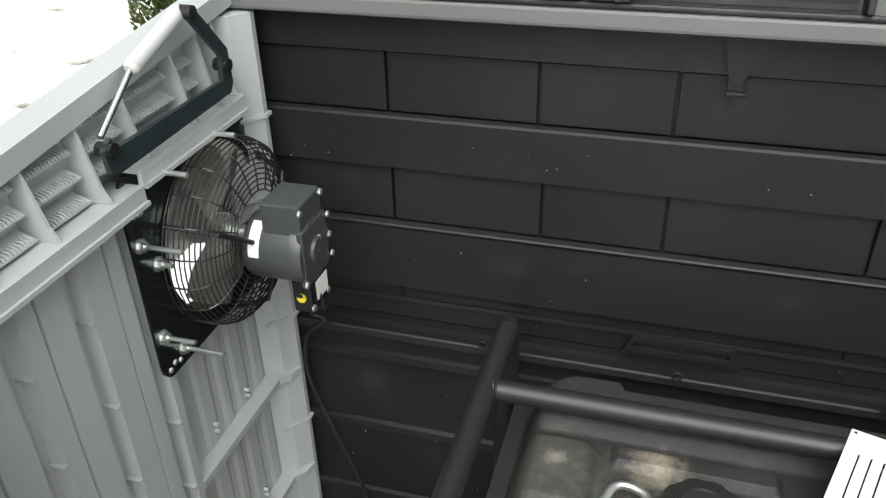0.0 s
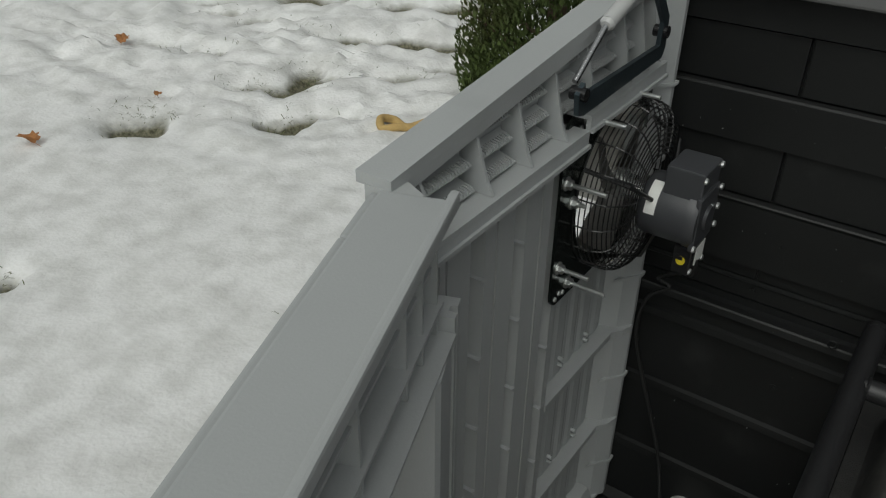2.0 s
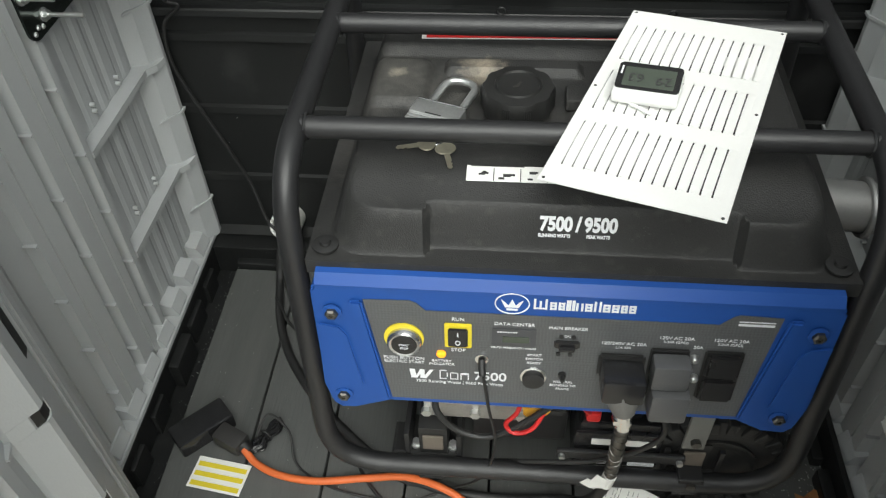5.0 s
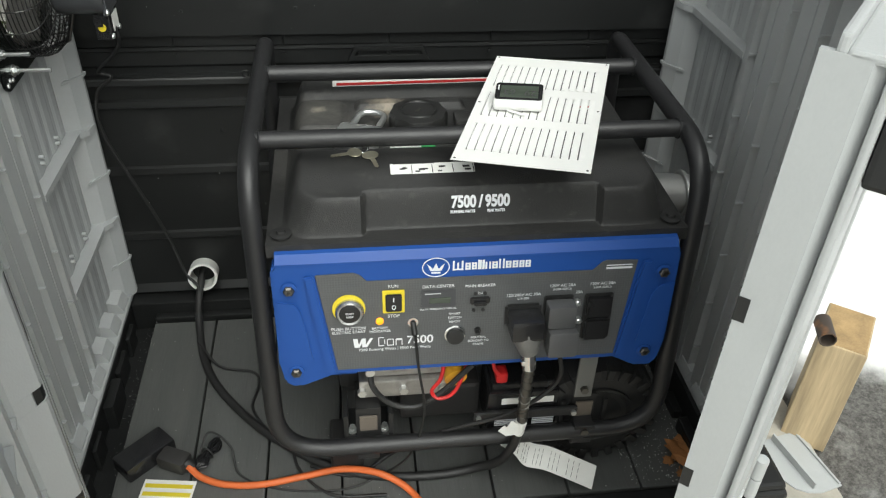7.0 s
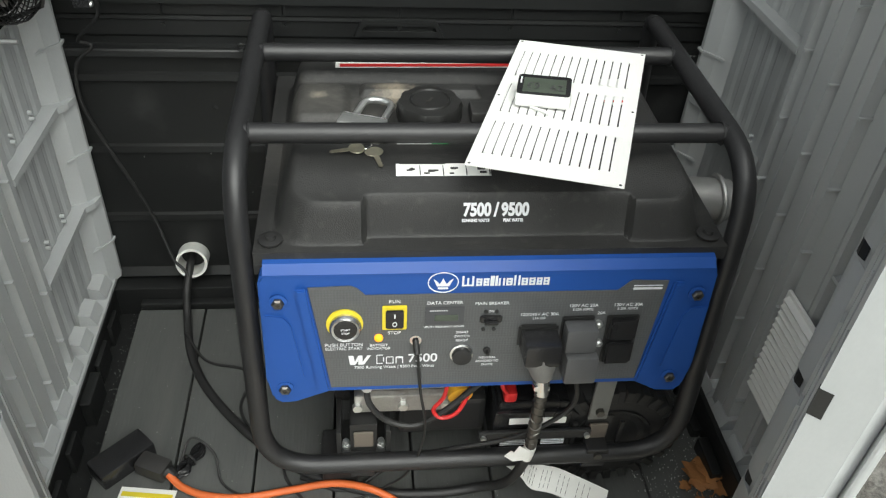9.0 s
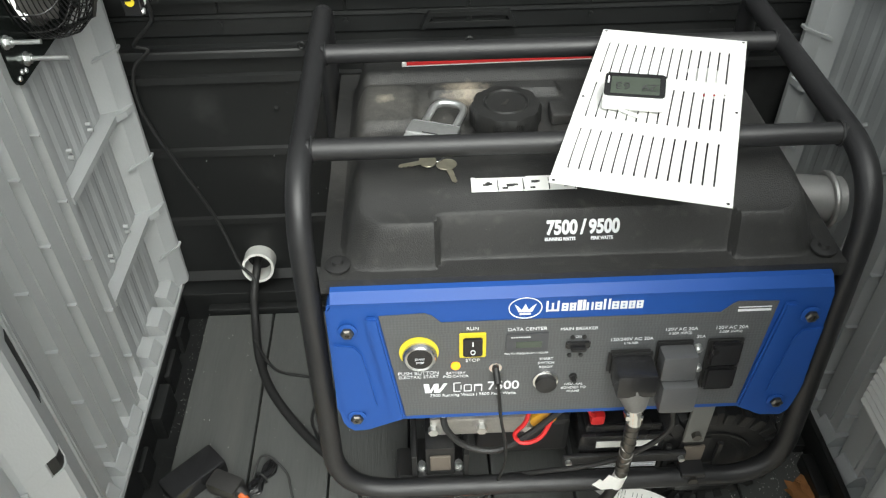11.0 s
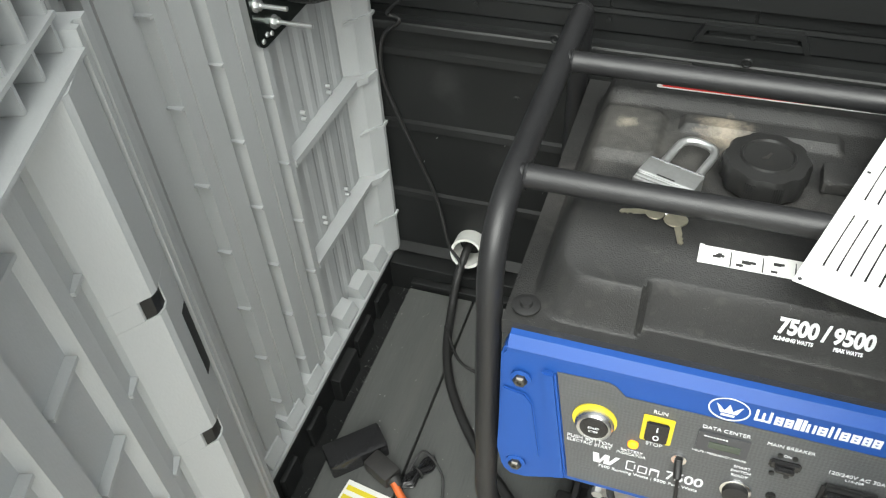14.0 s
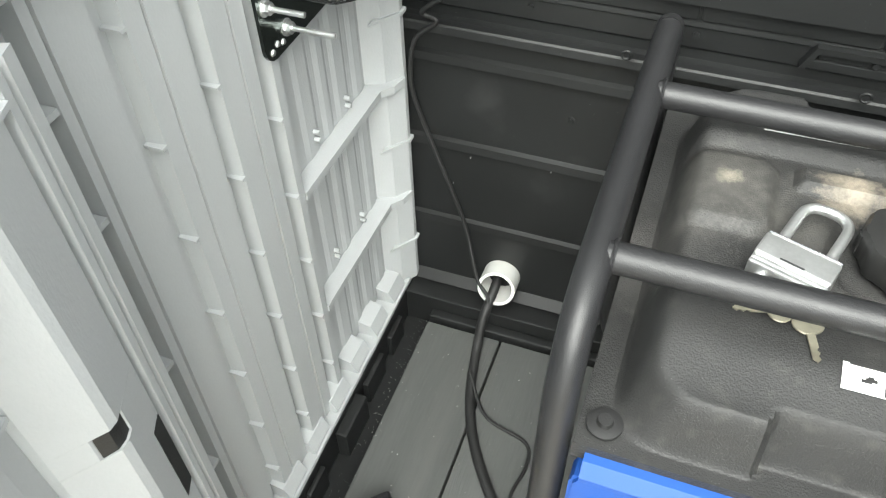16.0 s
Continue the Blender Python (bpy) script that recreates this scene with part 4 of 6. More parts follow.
def P(u, z, w=0.0):
    """A point on the panel's face: across, height, and proud of it by w."""
    return Vector((u, -0.0155 + 0.0994 * (z - 0.3255) - w * math.cos(LEANP), z + w * math.sin(LEANP)))


def on_panel(u, z, w=0.0):
    return Matrix.Translation(P(u, z, w)) @ pose(0, 0, 0, 90 - 5.7, 0, 0)


def plate(poly, w0, w1, name, mat, parent, label="", bev=0.0):
    bm = prism(bmn(), poly, lambda u, v, w: P(u, v, w), w0, w1)
    if bev:
        bmesh.ops.bevel(bm, geom=list(bm.edges), offset=bev, segments=2, affect="EDGES")
    return part(name, bm, mat, parent, label, smooth=bev > 0)


def rect(u, z, a, b):
    return [(u - a / 2, z - b / 2), (u + a / 2, z - b / 2), (u + a / 2, z + b / 2), (u - a / 2, z + b / 2)]


blue_out = [(-0.020, 0.522), (-0.026, 0.512), (-0.026, 0.340), (-0.020, 0.300), (-0.008, 0.289), (0.014, 0.290), (0.062, 0.317), (0.526, 0.317), (0.560, 0.290), (0.592, 0.288), (0.604, 0.300), (0.612, 0.340), (0.612, 0.512), (0.606, 0.522)]
panel = plate(blue_out, -0.030, 0.0, "control_panel", BLUE, gen, "glossy blue control panel with grey face plate", 0.004)
bm = prism(bmn(), [(0.003, 0.517), (0.003, 0.523), (0.014, 0.534), (0.055, 0.540), (0.055, 0.517)], lambda u, v, w: (w, u, v), -0.018, 0.605)
part("top_fold", bm, BLUE, panel)
grey_out = [(0.040, 0.502), (0.097, 0.504), (0.106, 0.500), (0.117, 0.488), (0.470, 0.488), (0.484, 0.502), (0.490, 0.505), (0.541, 0.503), (0.523, 0.321), (0.066, 0.321)]
plate(grey_out, 0.0004, 0.0018, "face_plate", PANELG, panel, "dark grey face plate with tread pattern")
for s in (1, -1):
    mx = (lambda u: u) if s == 1 else (lambda u: 0.587 - u)
    plate([(mx(u), z) for u, z in ((0.022, 0.503), (0.039, 0.503), (0.065, 0.321), (0.048, 0.314))][::s], 0.0002, 0.008, "corner_rib", BLUE, panel, bev=0.003)
    plate([(mx(u), z) for u, z in ((-0.022, 0.460), (0.006, 0.455), (0.016, 0.440), (0.030, 0.345), (0.020, 0.335), (-0.018, 0.330))][::s], 0.0002, 0.004, "corner_pad", BLUE, panel, bev=0.002)
for u, z in ((0.0, 0.4805), (0.585, 0.4805), (0.0, 0.3245), (0.576, 0.3255)):
    m = on_panel(u, z)
    part("washer", lathe(bmn(), [(0.0125, 0.0002), (0.0125, 0.002), (0.009, 0.003)], lambda a, b, h: m @ Vector((a, b, h + 0.003)), 18), BLUE, panel, smooth=True)
    part("bolt", lathe(bmn(), [(0.0085, 0.005), (0.0085, 0.010), (0.006, 0.012), (0.003, 0.012), (0.003, 0.009)], lambda a, b, h: m @ Vector((a, b, h)), 6), DULL, panel)


def round_part(name, u, z, prof, mat, label="", seg=28):
    m = on_panel(u, z)
    return part(name, lathe(bmn(), prof, lambda a, b, h: m @ Vector((a, b, h)), seg), mat, panel, label, smooth=True)


round_part("start_ring", 0.088, 0.440, [(0.0255, 0.0019), (0.0255, 0.004), (0.022, 0.004)], YELLOW, "yellow ring")
round_part("start_bezel", 0.089, 0.436, [(0.0225, 0.004), (0.0222, 0.010), (0.0195, 0.0135), (0.0165, 0.012)], POLISH, "chrome bezel")
round_part("start_button", 0.089, 0.436, [(0.0164, 0.009), (0.0160, 0.0128), (0.011, 0.0135)], GLOSSB, "black push button")
plate(rect(0.157, 0.450, 0.034, 0.041), 0.0019, 0.006, "switch_frame", YELLOW, panel, "yellow switch surround", 0.001)
plate(rect(0.157, 0.450, 0.025, 0.032), 0.0061, 0.010, "rocker_switch", GLOSSB, panel, "black rocker switch", 0.0015)
plate(rect(0.157, 0.457, 0.0016, 0.007), 0.0101, 0.0105, "on_mark", PRINT, panel)
part("off_mark", tube(bmn(), [P(0.157 + 0.0028 * math.cos(a), 0.443 + 0.0036 * math.sin(a), 0.0104) for a in np.linspace(0, 2 * math.pi, 14, endpoint=False)], 0.0006, 5, closed=True), PRINT, panel)
round_part("battery_lamp", 0.135, 0.414, [(0.006, 0.0019), (0.006, 0.005), (0.003, 0.007)], glow, "lit amber lamp", 14)
plate(rect(0.2265, 0.451, 0.055, 0.031), 0.0019, 0.004, "display_frame", MOTORM, panel, bev=0.001)
plate(rect(0.229, 0.448, 0.033, 0.010), 0.0041, 0.005, "display", LCD, panel)
for k in range(8):
    plate(rect(0.207 + k * 0.0032, 0.4605, 0.002, 0.0016), 0.0041, 0.0045, "display_mark", PRINT, panel)
round_part("socket_ring", 0.187, 0.409, [(0.0085, 0.0019), (0.0085, 0.005), (0.006, 0.005)], CHROME, "", 18)
round_part("smart_socket_ring", 0.254, 0.382, [(0.0175, 0.0019), (0.017, 0.006), (0.0145, 0.007)], CHROME, "chrome ring")
round_part("smart_socket_cap", 0.254, 0.381, [(0.0145, 0.004), (0.014, 0.013), (0.009, 0.014)], BLACK, "rubber cap")
plate(rect(0.2925, 0.444, 0.032, 0.013), 0.0019, 0.007, "breaker_bar", GLOSSB, panel, bev=0.002)
plate(rect(0.2925, 0.441, 0.020, 0.006), 0.0071, 0.013, "breaker_toggle", GLOSSB, panel, bev=0.0015)
for u, z in ((0.285, 0.456), (0.300, 0.456), (0.283, 0.425), (0.298, 0.425)):
    round_part("screw", u, z, [(0.003, 0.0019), (0.003, 0.004), (0.0015, 0.0042)], BLACK, "", 10)
round_part("ground_stud", 0.291, 0.386, [(0.0055, 0.0019), (0.0055, 0.006), (0.003, 0.006), (0.003, 0.014)], BLACK, "", 8)
round_part("breaker_button", 0.450, 0.430, [(0.006, 0.0019), (0.0055, 0.008), (0.003, 0.010)], ZINC, "", 12)
round_part("breaker_button", 0.455, 0.395, [(0.006, 0.0019), (0.0055, 0.008), (0.003, 0.010)], ZINC, "", 12)
plate(rect(0.485, 0.402, 0.048, 0.088), 0.0019, 0.006, "outlet_plate", BLACK, panel, "black outlet plate", 0.002)
plate(rect(0.485, 0.424, 0.042, 0.042), 0.0061, 0.014, "outlet_flap", GLOSSB, panel, "black hinged outlet flap", 0.004)
plate(rect(0.485, 0.380, 0.042, 0.042), 0.0061, 0.013, "outlet_flap", GLOSSB, panel, bev=0.004)
round_part("flap_tab", 0.484, 0.356, [(0.013, 0.0019), (0.013, 0.004), (0.010, 0.004)], PANELG, "", 18)
plate(rect(0.419, 0.402, 0.048, 0.088), 0.0019, 0.006, "outlet_plate", BLACK, panel, bev=0.002)
plate(rect(0.362, 0.414, 0.058, 0.040), 0.0019, 0.012, "twist_lock_flap", BLACK, panel, "black outlet plate", 0.004)
for txt, size, u, z in (("RUN", 0.0078, 0.157, 0.4765), ("STOP", 0.0078, 0.157, 0.4215), ("PUSH BUTTON", 0.0080, 0.086, 0.4015), ("ELECTRIC START", 0.0070, 0.086, 0.3945), ("BATTERY", 0.0062, 0.135, 0.3995), ("INDICATOR", 0.0062, 0.135, 0.3935),
                        ("DATA CENTER", 0.0075, 0.2265, 0.4725), ("VOLTS / FREQUENCY / HOURS", 0.0042, 0.2265, 0.4305), ("MAIN BREAKER", 0.0070, 0.2925, 0.470), ("ON", 0.005, 0.2925, 0.456), ("OFF", 0.005, 0.2925, 0.4335),
                        ("SMART", 0.0058, 0.2535, 0.4195), ("SWITCH", 0.0058, 0.2535, 0.412), ("READY", 0.0058, 0.2535, 0.4045), ("NEUTRAL", 0.0058, 0.293, 0.371), ("BONDED TO", 0.0058, 0.293, 0.3642), ("FRAME", 0.0058, 0.293, 0.3574),
                        ("120/240V AC 30A", 0.0075, 0.362, 0.4485), ("L14-30R", 0.0055, 0.362, 0.4415), ("120V AC 20A", 0.0075, 0.424, 0.4625), ("5-20R (GFCI)", 0.0055, 0.424, 0.4555), ("20A", 0.0070, 0.452, 0.4485),
                        ("120V AC 20A", 0.0075, 0.489, 0.4625), ("5-20R (GFCI)", 0.0055, 0.489, 0.4555), ("7500", 0.0215, 0.1985, 0.373), ("7500 Running Watts | 9500 Peak Watts", 0.0072, 0.158, 0.3585), ("START", 0.0045, 0.089, 0.4375), ("STOP", 0.0045, 0.089, 0.4315)):
    writing(txt, size, on_panel(u, z, 0.0022 if u != 0.089 else 0.0138), PRINT, panel, 0.0003 if size > 0.02 else 0.0)
# brand marks as plain shapes
plate([(0.092, 0.381), (0.099, 0.381), (0.101, 0.369), (0.106, 0.381), (0.112, 0.381), (0.112, 0.369), (0.119, 0.381), (0.124, 0.381), (0.114, 0.364), (0.106, 0.364), (0.106, 0.372), (0.102, 0.364), (0.094, 0.364)], 0.0019, 0.0022, "brand_mark", PRINT, panel, "white printed mark")
for k in range(3):
    h = 0.0165 if k == 0 else 0.0125
    v = 0.3645 + h / 2
    for q in (rect(0.1325 + k * 0.0138, v, 0.0014, h), rect(0.1420 + k * 0.0138, v, 0.0014, h * (0.5 if k == 0 else 1.0)), rect(0.1372 + k * 0.0138, v + h / 2, 0.0082, 0.0014), rect(0.1372 + k * 0.0138, 0.3652 if k < 2 else v + h / 2 - 0.002, 0.0082, 0.0014)):
        plate(q, 0.0019, 0.0022, "brand_bar", PRINT, panel)
part("brand_ring", tube(bmn(), [P(0.2225 + 0.0205 * math.cos(a), 0.5062 + 0.0165 * math.sin(a), 0.0007) for a in np.linspace(0, 2 * math.pi, 36, endpoint=False)], 0.0008, 6, closed=True), PRINT, panel, "white ring mark")
plate([(0.209, 0.512), (0.214, 0.500), (0.231, 0.500), (0.236, 0.512), (0.231, 0.508), (0.227, 0.503), (0.2225, 0.513), (0.218, 0.503), (0.214, 0.508)], 0.0002, 0.0010, "brand_mark", PRINT, panel)
plate(rect(0.2225, 0.4965, 0.014, 0.0028), 0.0002, 0.0010, "brand_mark", PRINT, panel)
def glyph(u, z, w, h, stroke, lean=0.0, closed=True):
    """A plain upright loop or pair of strokes that stands for one letter of the mark."""
    sl = lambda q: [(a + lean * (b - z), b) for a, b in q]
    for du in (-(w - stroke) / 2, (w - stroke) / 2):
        plate(sl(rect(u + du, z, stroke, h)), 0.0002, 0.0010, "brand_bar", PRINT, panel)
    if closed:
        for dz in (-(h - stroke) / 2, 0.0, (h - stroke) / 2) if h < 0.013 else (-(h - stroke) / 2,):
            plate(sl(rect(u, z + dz, w - 2 * stroke - 0.0002, stroke * 0.8)), 0.0002, 0.0010, "brand_bar", PRINT, panel)


u = 0.247
for k, w in enumerate((0.019, 0.0095, 0.009, 0.0065, 0.0042, 0.010, 0.010, 0.010, 0.010, 0.010, 0.009, 0.0095)):
    tall = k in (0, 3, 4, 7)
    glyph(u + w / 2, 0.5055 + (0.002 if tall else 0), w * 0.86, 0.0165 if tall else 0.0122, 0.0027 if w > 0.005 else 0.0018, 0.0, k not in (4, 5, 7))
    if k == 0:
        plate(rect(u + w / 2, 0.5065, 0.0026, 0.012), 0.0002, 0.0010, "brand_bar", PRINT, panel)
    u += w * 1.06
plate(rect(0.512, 0.4905, 0.042, 0.0036), 0.0019, 0.0022, "number_bar", PRINT, panel)
plate(rect(0.512, 0.4955, 0.042, 0.0016), 0.0019, 0.0022, "number_bar", PRINT, panel)

# engine, mounts, battery, wheels below the panel
part("engine_block", box(bmn(), 0.06, 0.34, 0.10, 0.42, 0.14, 0.50, 0.02), BLACK, gen, "dark engine block")
part("engine_base", box(bmn(), 0.170, 0.318, 0.055, 0.42, 0.110, 0.195, 0.01), BLACK, gen)
part("alternator_base", box(bmn(), 0.345, 0.520, 0.115, 0.40, 0.110, 0.25, 0.01), BLACK, gen)
part("alternator", cyl(bmn(), (0.34, 0.26, 0.30), (0.56, 0.26, 0.30), 0.12, 28), BLACK, gen, smooth=True)
bm = box(bmn(), 0.098, 0.255, 0.035, 0.10, 0.195, 0.235, 0.004)
box(bm, 0.110, 0.250, 0.045, 0.10, 0.236, 0.300, 0.004)
part("crankcase_flange", bm, ALLOY, gen, "cast alloy crankcase flange")
for x in (0.103, 0.176, 0.245):
    part("flange_bolt", cyl(bmn(), (x, 0.036, 0.214), (x, 0.026, 0.214), 0.008, 6), ZINC, gen)
part("oil_cap", cyl(bmn(), (0.262, 0.05, 0.250), (0.266, 0.020, 0.246), 0.020, 20), AMBERP, gen, "yellow oil filler cap", smooth=True)
part("blue_shroud", box(bmn(), 0.035, 0.098, 0.045, 0.12, 0.245, 0.330, 0.006), BLUE, gen)
part("shroud_label", box(bmn(), 0.045, 0.093, 0.0435, 0.0449, 0.272, 0.293), PAPER, gen, "white printed label")
for k in range(3):
    part("label_bar", box(bmn(), 0.049, 0.085, 0.0426, 0.0434, 0.276 + k * 0.005, 0.278 + k * 0.005), INK, gen)
for x0, y1 in ((0.068, 0.085), (0.46, 0.0185)):
    bm = box(bmn(), x0, x0 + 0.088, 0.012, y1, 0.108, 0.118, 0.001)
    box(bm, x0, x0 + 0.008, 0.012, y1, 0.118, 0.175, 0.001)
    box(bm, x0 + 0.080, x0 + 0.088, 0.012, y1, 0.118, 0.175, 0.001)
    box(bm, x0 + 0.022, x0 + 0.066, 0.0165, y1 - 0.0002, 0.118, 0.188, 0.0005)
    part("mount_bracket", bm, BLACK, gen, "black engine mount bracket")
    part("mount_rubber", box(bmn(), x0 + 0.028, x0 + 0.060, 0.0115, 0.0163, 0.136, 0.172, 0.002), material("brown_rubber", (0.13, 0.11, 0.09), 0.6), gen)
    for dx in (0.015, 0.073):
        if y1 > 0.05:
            bm = cyl(bmn(), (x0 + dx, 0.030, 0.118), (x0 + dx, 0.030, 0.122), 0.0085, 14)
            cyl(bm, (x0 + dx, 0.030, 0.122), (x0 + dx, 0.030, 0.131), 0.0055, 6)
            part("mount_nut", bm, ZINC, gen)
bm = box(bmn(), 0.325, 0.455, 0.015, 0.095, 0.112, 0.205, 0.005)
box(bm, 0.332, 0.448, 0.022, 0.088, 0.2052, 0.222, 0.004)
batt = part("battery", bm, GLOSSB, gen, "black sealed battery")
part("terminal_boot", box(bmn(), 0.338, 0.360, 0.022, 0.05, 0.2222, 0.245, 0.006), RED, batt, "red terminal boot")
for x0, x1, z in ((0.35, 0.395, 0.185), (0.40, 0.445, 0.185)):
    part("battery_label", box(bmn(), x0, x1, 0.0135, 0.0149, z - 0.007, z + 0.007), PAPER, batt)
for k in range(4):
    part("battery_print", box(bmn(), 0.340, 0.395, 0.0138, 0.0149, 0.122 + k * 0.0045, 0.124 + k * 0.0045), PRINT, batt)
    part("battery_print", box(bmn(), 0.41, 0.45, 0.0138, 0.0149, 0.122 + k * 0.0045, 0.124 + k * 0.0045), PRINT, batt)
part("battery_strap", box(bmn(), 0.300, 0.490, 0.004, 0.0125, 0.148, 0.168, 0.003), TUBE, gen)
for x in (0.308, 0.482):
    part("strap_screw", cyl(bmn(), (x, 0.004, 0.158), (x, -0.002, 0.158), 0.005, 6), ZINC, gen)
part("panel_stay", box(bmn(), 0.480, 0.512, 0.008, 0.015, 0.19, 0.32, 0.002), material("grey_bracket", (0.16, 0.16, 0.15), 0.5), gen)
part("stay_bolt", cyl(bmn(), (0.496, 0.009, 0.212), (0.496, 0.000, 0.212), 0.0075, 6), DULL, gen)
part("frame_lug", box(bmn(), 0.483, 0.521, -0.0145, 0.014, 0.106, 0.1365, 0.003), TUBE, gen)
part("lug_bolt", cyl(bmn(), (0.502, -0.0143, 0.123), (0.502, -0.019, 0.123), 0.008, 6), DULL, gen)
part("red_lead", tube(bmn(), smooth_path([(0.328, 0.03, 0.31), (0.331, 0.018, 0.27), (0.342, 0.024, 0.245)]), 0.0035, 8), RED, gen, smooth=True)
part("red_lead", tube(bmn(), smooth_path([(0.245, 0.02, 0.30), (0.238, 0.008, 0.262), (0.222, 0.004, 0.235), (0.236, -0.002, 0.222), (0.262, 0.0, 0.236), (0.285, 0.02, 0.28)]), 0.0035, 8), RED, gen, smooth=True)
part("black_lead", tube(bmn(), smooth_path([(0.118, 0.03, 0.272), (0.122, 0.012, 0.245), (0.150, 0.004, 0.212), (0.195, 0.0, 0.203), (0.240, 0.004, 0.232), (0.292, 0.012, 0.285)]), 0.005, 8), BLACK, gen, smooth=True)
part("lead_terminal", cyl(bmn(), (0.118, 0.034, 0.272), (0.118, 0.018, 0.272), 0.008, 10), ZINC, gen)


def wheel(y):
    w = lathe(bmn(), [(0.060, -0.035), (0.095, -0.040), (0.112, -0.034), (0.119, -0.018), (0.120, 0.0), (0.119, 0.018), (0.112, 0.034), (0.095, 0.040), (0.060, 0.035)], lambda a, b, h: Vector((0.535 + a, y + h, 0.121 + b)), 40)
    t = part("wheel", w, BLACK, gen, "black knobbly rubber wheel", smooth=True)
    for k in range(26):
        a = 2 * math.pi * k / 26
        m = pose(0.535, y, 0.121) @ pose(0, 0, 0, 0, -math.degrees(a), 0)
        for s in (-1, 1):
            part("lug", box(bmn(), 0.094, 0.1185, s * 0.028 - 0.0145, s * 0.028 + 0.0145, -0.007, 0.007, 0.002, m), BLACK, t)
    part("rim", lathe(bmn(), [(0.03, -0.037), (0.058, -0.034), (0.066, -0.041), (0.070, -0.041), (0.070, 0.041), (0.03, 0.037)], lambda a, b, h: Vector((0.535 + a, y + h, 0.121 + b)), 28), BLACK, t, smooth=True)


wheel(0.062)
wheel(0.405)
part("foot", box(bmn(), 0.04, 0.10, 0.03, 0.09, 0.0, 0.088, 0.006), BLACK, gen)
part("foot", box(bmn(), 0.04, 0.10, 0.38, 0.44, 0.0, 0.088, 0.006), BLACK, gen)
bm = cyl(bmn(), (0.60, 0.25, 0.47), (0.725, 0.245, 0.462), 0.036, 28)
tube(bm, [(0.708 + 0.0, 0.2457 + 0.0395 * math.cos(a), 0.463 + 0.0395 * math.sin(a)) for a in np.linspace(0, 2 * math.pi, 28, endpoint=False)], 0.005, 8, closed=True)
part("exhaust_pipe", bm, material("dull_aluminium", (0.45, 0.45, 0.44), 0.45, metal=0.7, vary=0.1), gen, "dull grey exhaust pipe with clamp", smooth=True)

# ---- things lying on the generator ----
lou = thing("louvre_panel", pose(0.402, 0.183, 0.6785, 0.4, -2.8, -20), "white metal vent panel with slots, lying on the frame bars", "vent panel")
W2, L2 = 0.100, 0.190
bm = bmn()
slots = []
for row in range(3):
    for k in range(14):
        x = -0.084 + k * 0.0125
        slots.append((x, -0.158 + row * 0.112))
xs_cut = sorted({-W2, W2} | {round(x + e, 5) for x, _ in slots for e in (-0.0011, 0.0011)})
ys_cut = sorted({-L2, L2} | {round(y + e, 5) for _, y in slots for e in (0.0, 0.086)})
grid = [[bm.verts.new((x, y, 0.0)) for x in xs_cut] for y in ys_cut]
slot_set = {(round(x - 0.0011, 5), round(y, 5)) for x, y in slots}
for j in range(len(ys_cut) - 1):
    for i in range(len(xs_cut) - 1):
        if (xs_cut[i], ys_cut[j]) not in slot_set:
            bm.faces.new((grid[j][i], grid[j][i + 1], grid[j + 1][i + 1], grid[j + 1][i]))
r = bmesh.ops.extrude_face_region(bm, geom=list(bm.faces))
for v in r["geom"]:
    if isinstance(v, bmesh.types.BMVert):
        v.co.z += 0.0012
part("sheet", bm, WHITE, lou, local=True)
sl_me = None
for x, y in slots:
    if sl_me is None:
        b2 = bmn()
        sects = []
        for k in range(9):
            bow = math.sin(math.pi * (0.06 + 0.88 * k / 8)) ** 0.6
            h = 0.0013 + 0.0030 * bow
            sects.append([b2.verts.new((u, 0.001 + 0.084 * k / 8, v)) for u, v in ((0.0012, 0.0013), (0.0012 - 0.0004 * bow, h), (0.0040, h - 0.0003), (0.0100, 0.0013))])
        for p, q in zip(sects, sects[1:]):
            for i in range(4):
                b2.faces.new((p[i], p[(i + 1) % 4], q[(i + 1) % 4], q[i]))
        b2.faces.new(sects[0][::-1])
        b2.faces.new(sects[-1])
        sl_me = part("slat", b2, WHITE, lou, m=Matrix.Translation((x, y, 0)), local=True).data
    else:
        part("slat", sl_me, WHITE, lou, m=Matrix.Translation((x, y, 0)), local=True)
# ink discs paint the dark of the screw holes; the sheet stays whole
for x, y in ((-0.095, -0.185), (0.095, -0.185), (-0.095, 0.185), (0.095, 0.185), (-0.095, 0), (0.095, 0)):
    part("screw_hole", cyl(bmn(), (x, y, 0.0012), (x, y, 0.0015), 0.002, 10), INK, lou, local=True)

th = thing("thermometer", pose(0.372, 0.192, 0.6865, 9, -2.8, -15), "white digital thermometer with dark display, lying on the vent panel", "thermometer")
part("case", box(bmn(), -0.039, 0.039, -0.030, 0.028, 0.0, 0.014, 0.006), WHITE, th, smooth=True, local=True)
rounded = lambda a, b, r: [(sx * (a - r) + r * math.cos(radians(a0 + 15 * k)), sy * (b - r) + r * math.sin(radians(a0 + 15 * k))) for sx, sy, a0 in ((1, 1, 0), (-1, 1, 90), (-1, -1, 180), (1, -1, 270)) for k in range(7)]
part("bezel", prism(bmn(), rounded(0.0375, 0.0225, 0.006), lambda u, v, w: (u, v + 0.0045, w), 0.0136, 0.0152), GLOSSB, th, "black glossy bezel", local=True)
part("display", prism(bmn(), rounded(0.0300, 0.0165, 0.001), lambda u, v, w: (u + 0.0005, v + 0.003, w), 0.01515, 0.0154), LCD, th, "grey green liquid crystal display", local=True)
